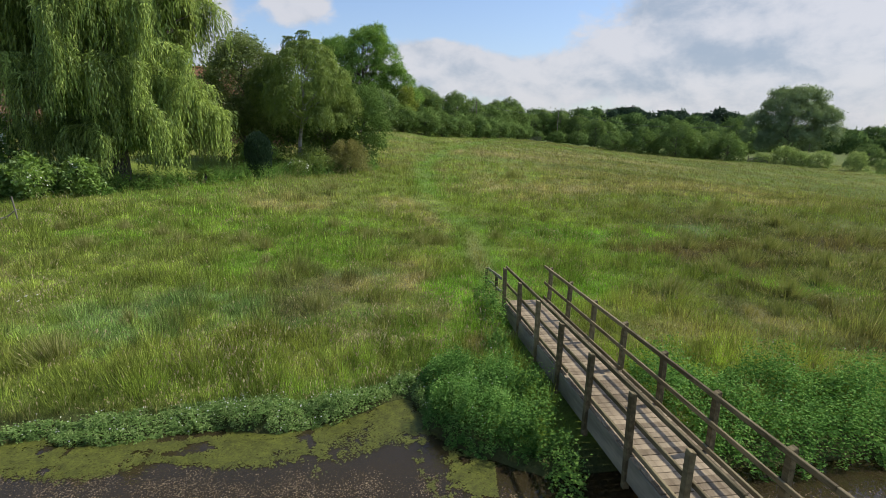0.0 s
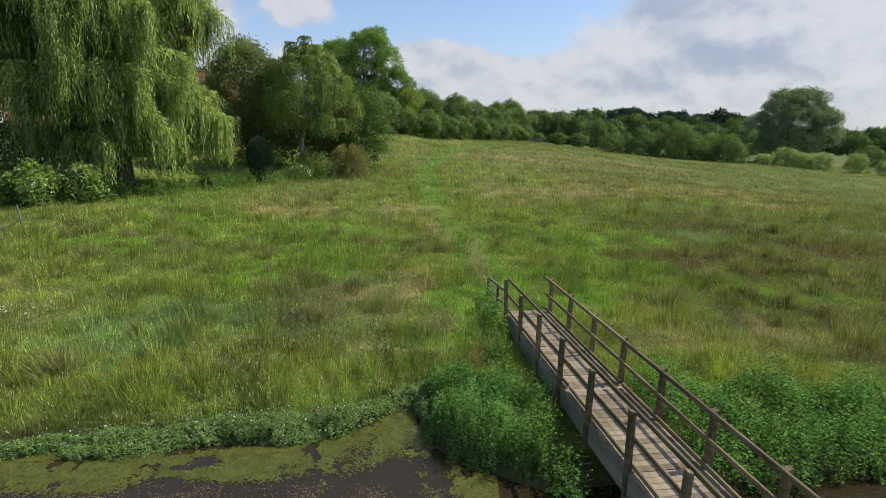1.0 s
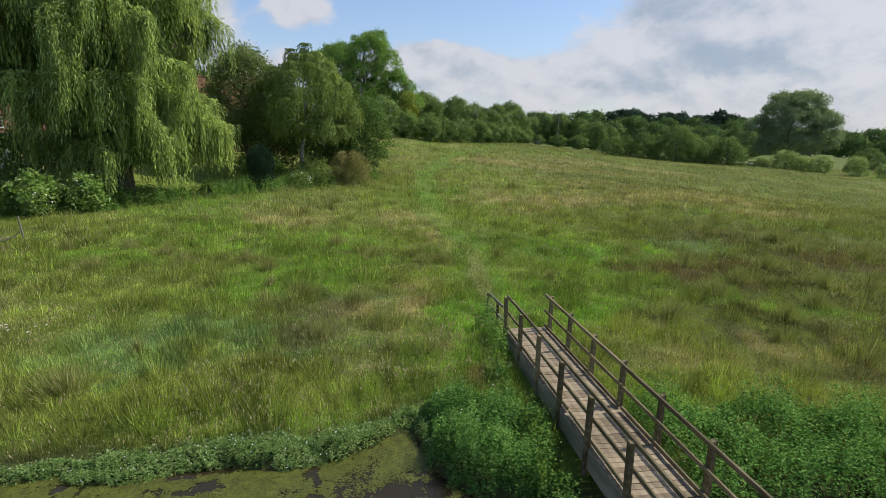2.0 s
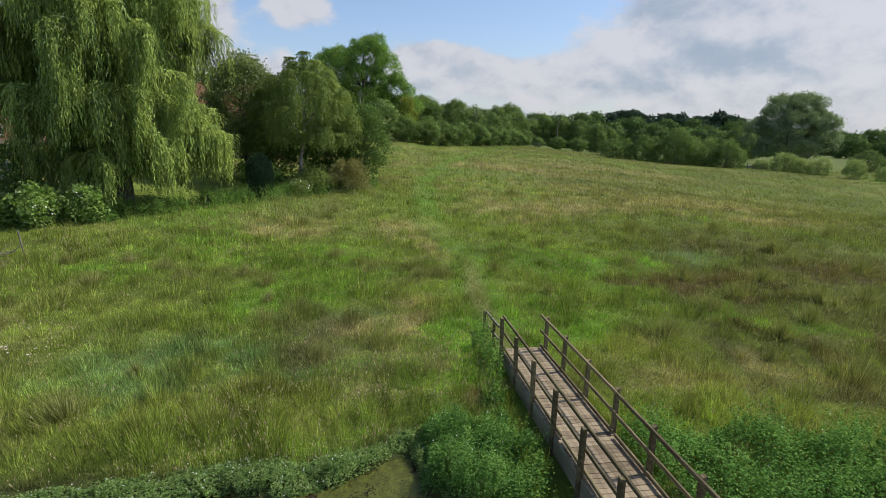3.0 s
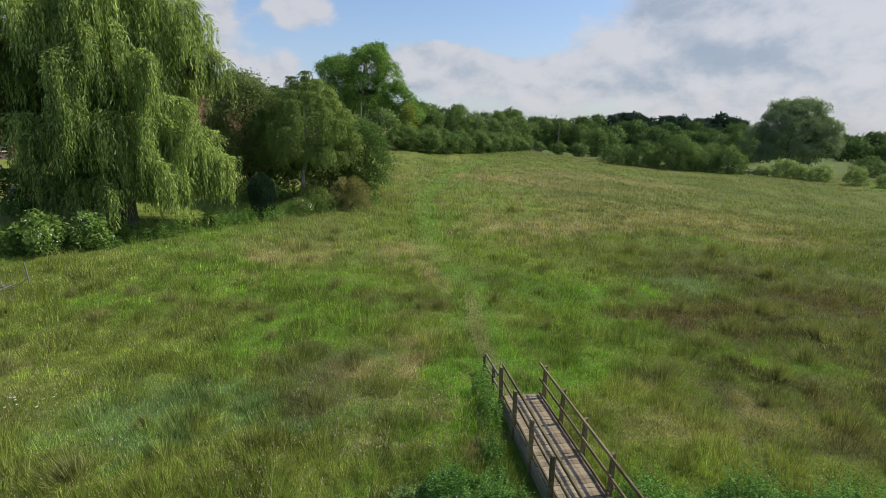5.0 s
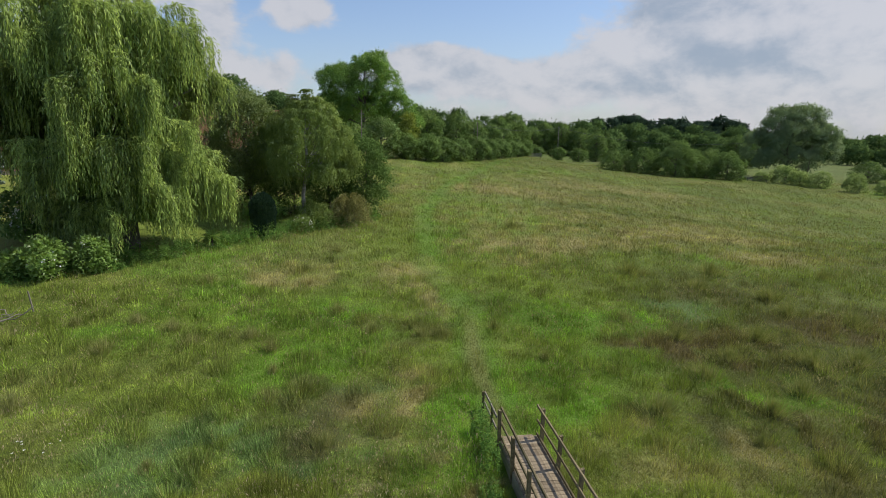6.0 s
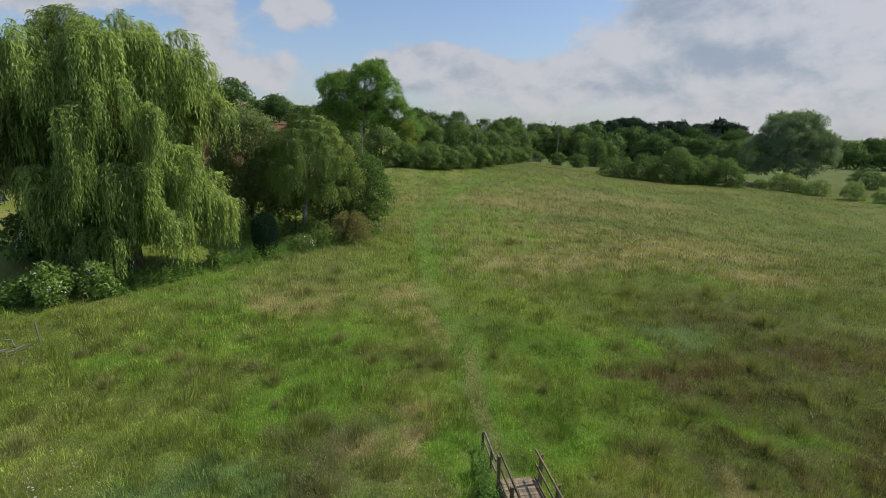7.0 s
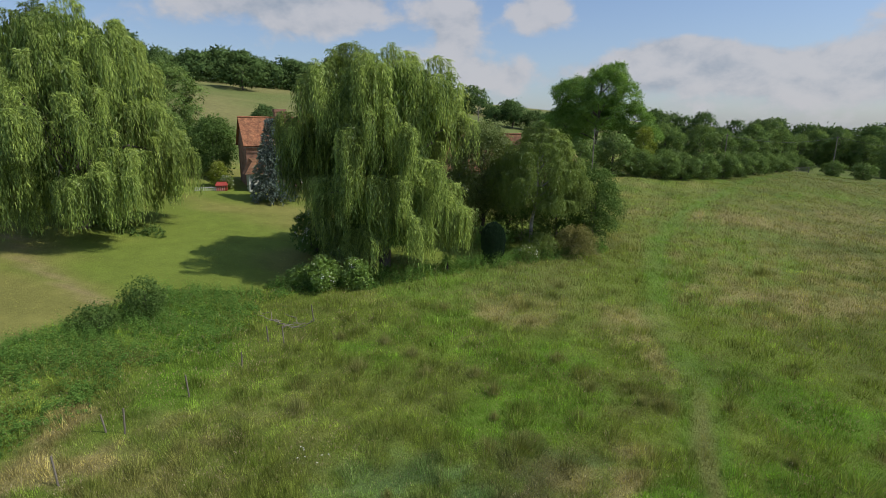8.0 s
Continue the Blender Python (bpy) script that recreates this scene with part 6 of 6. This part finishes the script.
def house():
    u = Vector((0.58, 0.815, 0)).normalized()
    gz = float(land(-50.0, 51.8))
    m = Matrix.Translation((-51.8, 50.9, gz)) @ Matrix.Rotation(math.atan2(u.y, u.x), 4, "Z") @ Matrix.Diagonal((0.862, 0.862, 0.862, 1))
    ob = empty("farmhouse", m, "old red brick farmhouse with a clay tile roof", "house")
    gable_block(ob, 13.5, 7.0, 6.6, 10.4, BRICK, TILES)
    for x in (1.9, 4.2, 6.4, 8.6, 10.8):
        part("timber_stud", box(bmesh.new(), (0.14, 0.08, 3.6), Matrix.Translation((x, -0.03, 4.7)), 0.01), DARKTIMBER, ob)
    part("timber_rail", box(bmesh.new(), (13.3, 0.09, 0.16), Matrix.Translation((6.75, -0.034, 2.45)), 0.01), DARKTIMBER, ob)
    window(ob, 3.05, 4.3, 1.1, 1.1, -0.01)
    window(ob, 9.7, 4.3, 1.1, 1.1, -0.01)
    window(ob, 7.5, 0.9, 1.3, 1.2, -0.01)
    bm = bmesh.new()
    box(bm, (1.7, 1.1, 3.6), Matrix.Translation((5.9, 3.4, 10.1)), 0.02)
    box(bm, (1.9, 1.3, 0.25), Matrix.Translation((5.9, 3.4, 11.6)), 0.02)
    box(bm, (1.8, 1.2, 0.14), Matrix.Translation((5.9, 3.4, 11.86)), 0.02)
    part("chimney", bm, BRICK, ob)
    # porch under a hipped tile roof
    porch = part("porch", box(bmesh.new(), (2.7, 2.0, 3.5), Matrix.Translation((1.15, -1.01, 0.85)), 0.02), WHITEPAINT, ob)
    bm = bmesh.new()
    v = [bm.verts.new(p) for p in ((-0.75, -2.5, 2.5), (2.85, -2.5, 2.5), (2.85, -0.02, 2.5), (-0.75, -0.02, 2.5), (0.6, -1.0, 4.3), (1.6, -1.0, 4.3), (1.8, -0.02, 4.7), (0.3, -0.02, 4.7))]
    for f in ((0, 1, 5, 4), (1, 2, 6, 5), (3, 0, 4, 7), (4, 5, 6, 7), (2, 3, 7, 6), (3, 2, 1, 0)):
        bm.faces.new([v[i] for i in f])
    part("porch_roof", bm, BROWNTILES, porch)
    part("door", box(bmesh.new(), (0.95, 0.06, 1.95), Matrix.Translation((0, 0, 0.98)), 0.01), DARKTIMBER, porch, m=Matrix.Translation((1.75, -2.03, 0.0)))
    part("door_window", box(bmesh.new(), (0.95, 0.05, 0.7), Matrix.Translation((0, 0, 0.4)), 0.01), GLASS, porch, m=Matrix.Translation((0.45, -2.02, 0.2)))
    part("plinth", box(bmesh.new(), (13.5, 0.1, 0.5), Matrix.Translation((6.75, -0.045, 0.0)), 0.01), BEAM, ob)


house()


def cottage():
    u = Vector((0.93, 0.37, 0)).normalized()
    m = Matrix.Translation((-34.3, 64.5, float(land(-30.2, 66.7)))) @ Matrix.Rotation(math.atan2(u.y, u.x), 4, "Z") @ Matrix.Diagonal((0.913, 0.913, 0.913, 1))
    ob = empty("cottage", m, "brick cottage with a brown tile roof half hidden by trees", "house")
    gable_block(ob, 15.0, 6.5, 4.6, 9.6, BRICK, BROWNTILES)
    for x in (1.2, 3.4, 5.6, 10.5):
        window(ob, x, 3.1 if x > 9 else 2.9, 1.25, 1.15, -0.01, (3, 3))
    part("dormer", box(bmesh.new(), (1.5, 1.8, 1.4), Matrix.Translation((6.2, 1.4, 6.6)), 0.02), WHITEPAINT, ob)
    part("dormer_roof", box(bmesh.new(), (1.9, 2.2, 0.12), Matrix(), 0.02), BROWNTILES, ob, m=pose(6.2, 1.3, 7.42, 8, 0, 0))
    part("dormer_window", box(bmesh.new(), (1.1, 0.06, 0.8), Matrix.Translation((6.2, 0.48, 6.65)), 0.01), GLASS, ob)


cottage()


def outbuilding():
    u = Vector((0.99, 0.12, 0)).normalized()
    m = Matrix.Translation((-16.0, 77.3, float(land(-17.5, 80)))) @ Matrix.Rotation(math.atan2(u.y, u.x) + math.pi / 2, 4, "Z") @ Matrix.Diagonal((0.865, 0.865, 0.865, 1))
    ob = empty("outbuilding", m, "brown timber gabled outbuilding showing above the trees", "barn")
    gable_block(ob, 9.0, 5.0, 6.2, 9.4, DARKTIMBER, BROWNTILES)
    for s in (0, 1):
        part("bargeboard", box(bmesh.new(), (0.08, 4.3, 0.22), Matrix(), 0.01), GATEWOOD, ob, m=Matrix.Translation((-0.42, 2.5, 9.5)) @ Matrix.Rotation(math.pi * s, 4, "Z") @ pose(0, 0, 0, 52, 0, 0) @ Matrix.Translation((0, -2.1, 0)))


outbuilding()


def far_building():
    m = Matrix.Translation((-68.0, 25.2, float(land(-66, 28)))) @ Matrix.Rotation(1.0, 4, "Z")
    ob = empty("garden_building", m, "low brick outhouse beside the far willow", "building")
    gable_block(ob, 7.0, 5.0, 2.6, 4.8, BRICK, TILES)
    window(ob, 4.5, 1.0, 1.0, 1.0, -0.01)


far_building()


def playhouse():
    ob = empty("playhouse", at_land(-53.2, 47.9, 45, 0.86), "small faded red playhouse on the lawn", "playhouse")
    part("body", box(bmesh.new(), (1.5, 1.1, 0.8), Matrix.Translation((0, 0, 0.4)), 0.02), REDPAINT, ob)
    bm = bmesh.new()
    v = [bm.verts.new(p) for p in ((-0.9, -0.7, 0.75), (0.9, -0.7, 0.75), (0.9, 0.7, 0.75), (-0.9, 0.7, 0.75), (-0.6, 0, 1.25), (0.6, 0, 1.25))]
    for f in ((0, 1, 5, 4), (2, 3, 4, 5), (1, 2, 5), (3, 0, 4), (3, 2, 1, 0)):
        bm.faces.new([v[i] for i in f])
    part("roof", bm, REDPAINT, ob)


playhouse()


def picket_fence():
    ob = empty("picket_fence", at_land(-53.8, 46.6, 46, 0.87), "low white picket fence round the playhouse", "fence")
    for k in range(15):
        part("picket", box(bmesh.new(), (0.07, 0.03, 0.6), Matrix.Translation((0, 0, 0.3)), 0.005), WHITEPAINT, ob, m=Matrix.Translation((-1.9 + 0.27 * k, 0, 0)))
    for z in (0.15, 0.48):
        part("rail", box(bmesh.new(), (4.0, 0.04, 0.06), Matrix.Translation((0, 0.037, z)), 0.005), WHITEPAINT, ob)


picket_fence()


def field_gate(x, y, rz, label, s=1.0):
    ob = empty("field_gate", at_land(x, y, rz, s), label, "gate")
    for px in (-2.2, 2.2):
        part("gate_post", box(bmesh.new(), (0.2, 0.2, 2.0), Matrix.Translation((px, 0, 0.5)), 0.02), GATEWOOD, ob)
    for z in (0.3, 0.65, 1.0, 1.35):
        part("bar", box(bmesh.new(), (4.2, 0.07, 0.14), Matrix.Translation((0, 0, z)), 0.01), GATEWOOD, ob)
    for px in (-1.0, 1.0):
        part("upright", box(bmesh.new(), (0.1, 0.05, 1.2), Matrix.Translation((px, -0.062, 0.83)), 0.01), GATEWOOD, ob)


field_gate(27.2, 182.0, 8, "grey wooden five-bar gate at the field's end", 0.95)
field_gate(79.5, 141.0, -30, "pale wooden rails at the far field's edge", 1.0)


def utility_pole(x, y, h, label, r=0.14):
    ob = empty("utility_pole", at_land(x, y), label, "pole", "utility poles")
    bm = bmesh.new()
    bmesh.ops.create_cone(bm, cap_ends=True, segments=10, radius1=r, radius2=r * 0.7, depth=h + 1, matrix=Matrix.Translation((0, 0, h / 2 - 0.5)))
    part("pole", bm, DEADWOOD, ob)
    part("crossarm", box(bmesh.new(), (0.9, 0.1, 0.12), Matrix.Translation((0, 0, h - 0.5)), 0.01), DEADWOOD, ob)
    return Vector((x, y, float(land(x, y)) + h - 0.4))


pole_a = utility_pole(-16.2, 94.2, 8.9, "pale wooden utility pole before the hedgerow", 0.11)
pole_b = utility_pole(5.8, 141.0, 9.0, "wooden utility pole among hedgerow trees")
pole_c = utility_pole(34.5, 181.0, 11.0, "dark wooden utility pole beyond the gate")
pole_d = utility_pole(98.9, 151.2, 13.0, "leaning pale utility pole by the field bushes", 0.15)


def cable(a, b, sag):
    rng = np.random.default_rng(3)
    t = np.linspace(0, 1, 17)[:, None]
    p = np.array(a) + (np.array(b) - np.array(a)) * t
    p[:, 2] -= sag * 4 * t[:, 0] * (1 - t[:, 0])
    ob = new("overhead_cable", limbs_mesh("overhead_cable", [(p, np.full(17, 0.035))], WIRE, 4))
    tagged(ob, "thin overhead cable between two utility poles", "cable", "overhead cables")


cable(pole_b, pole_c, 1.5)
cable(pole_c, pole_d, 4.0)
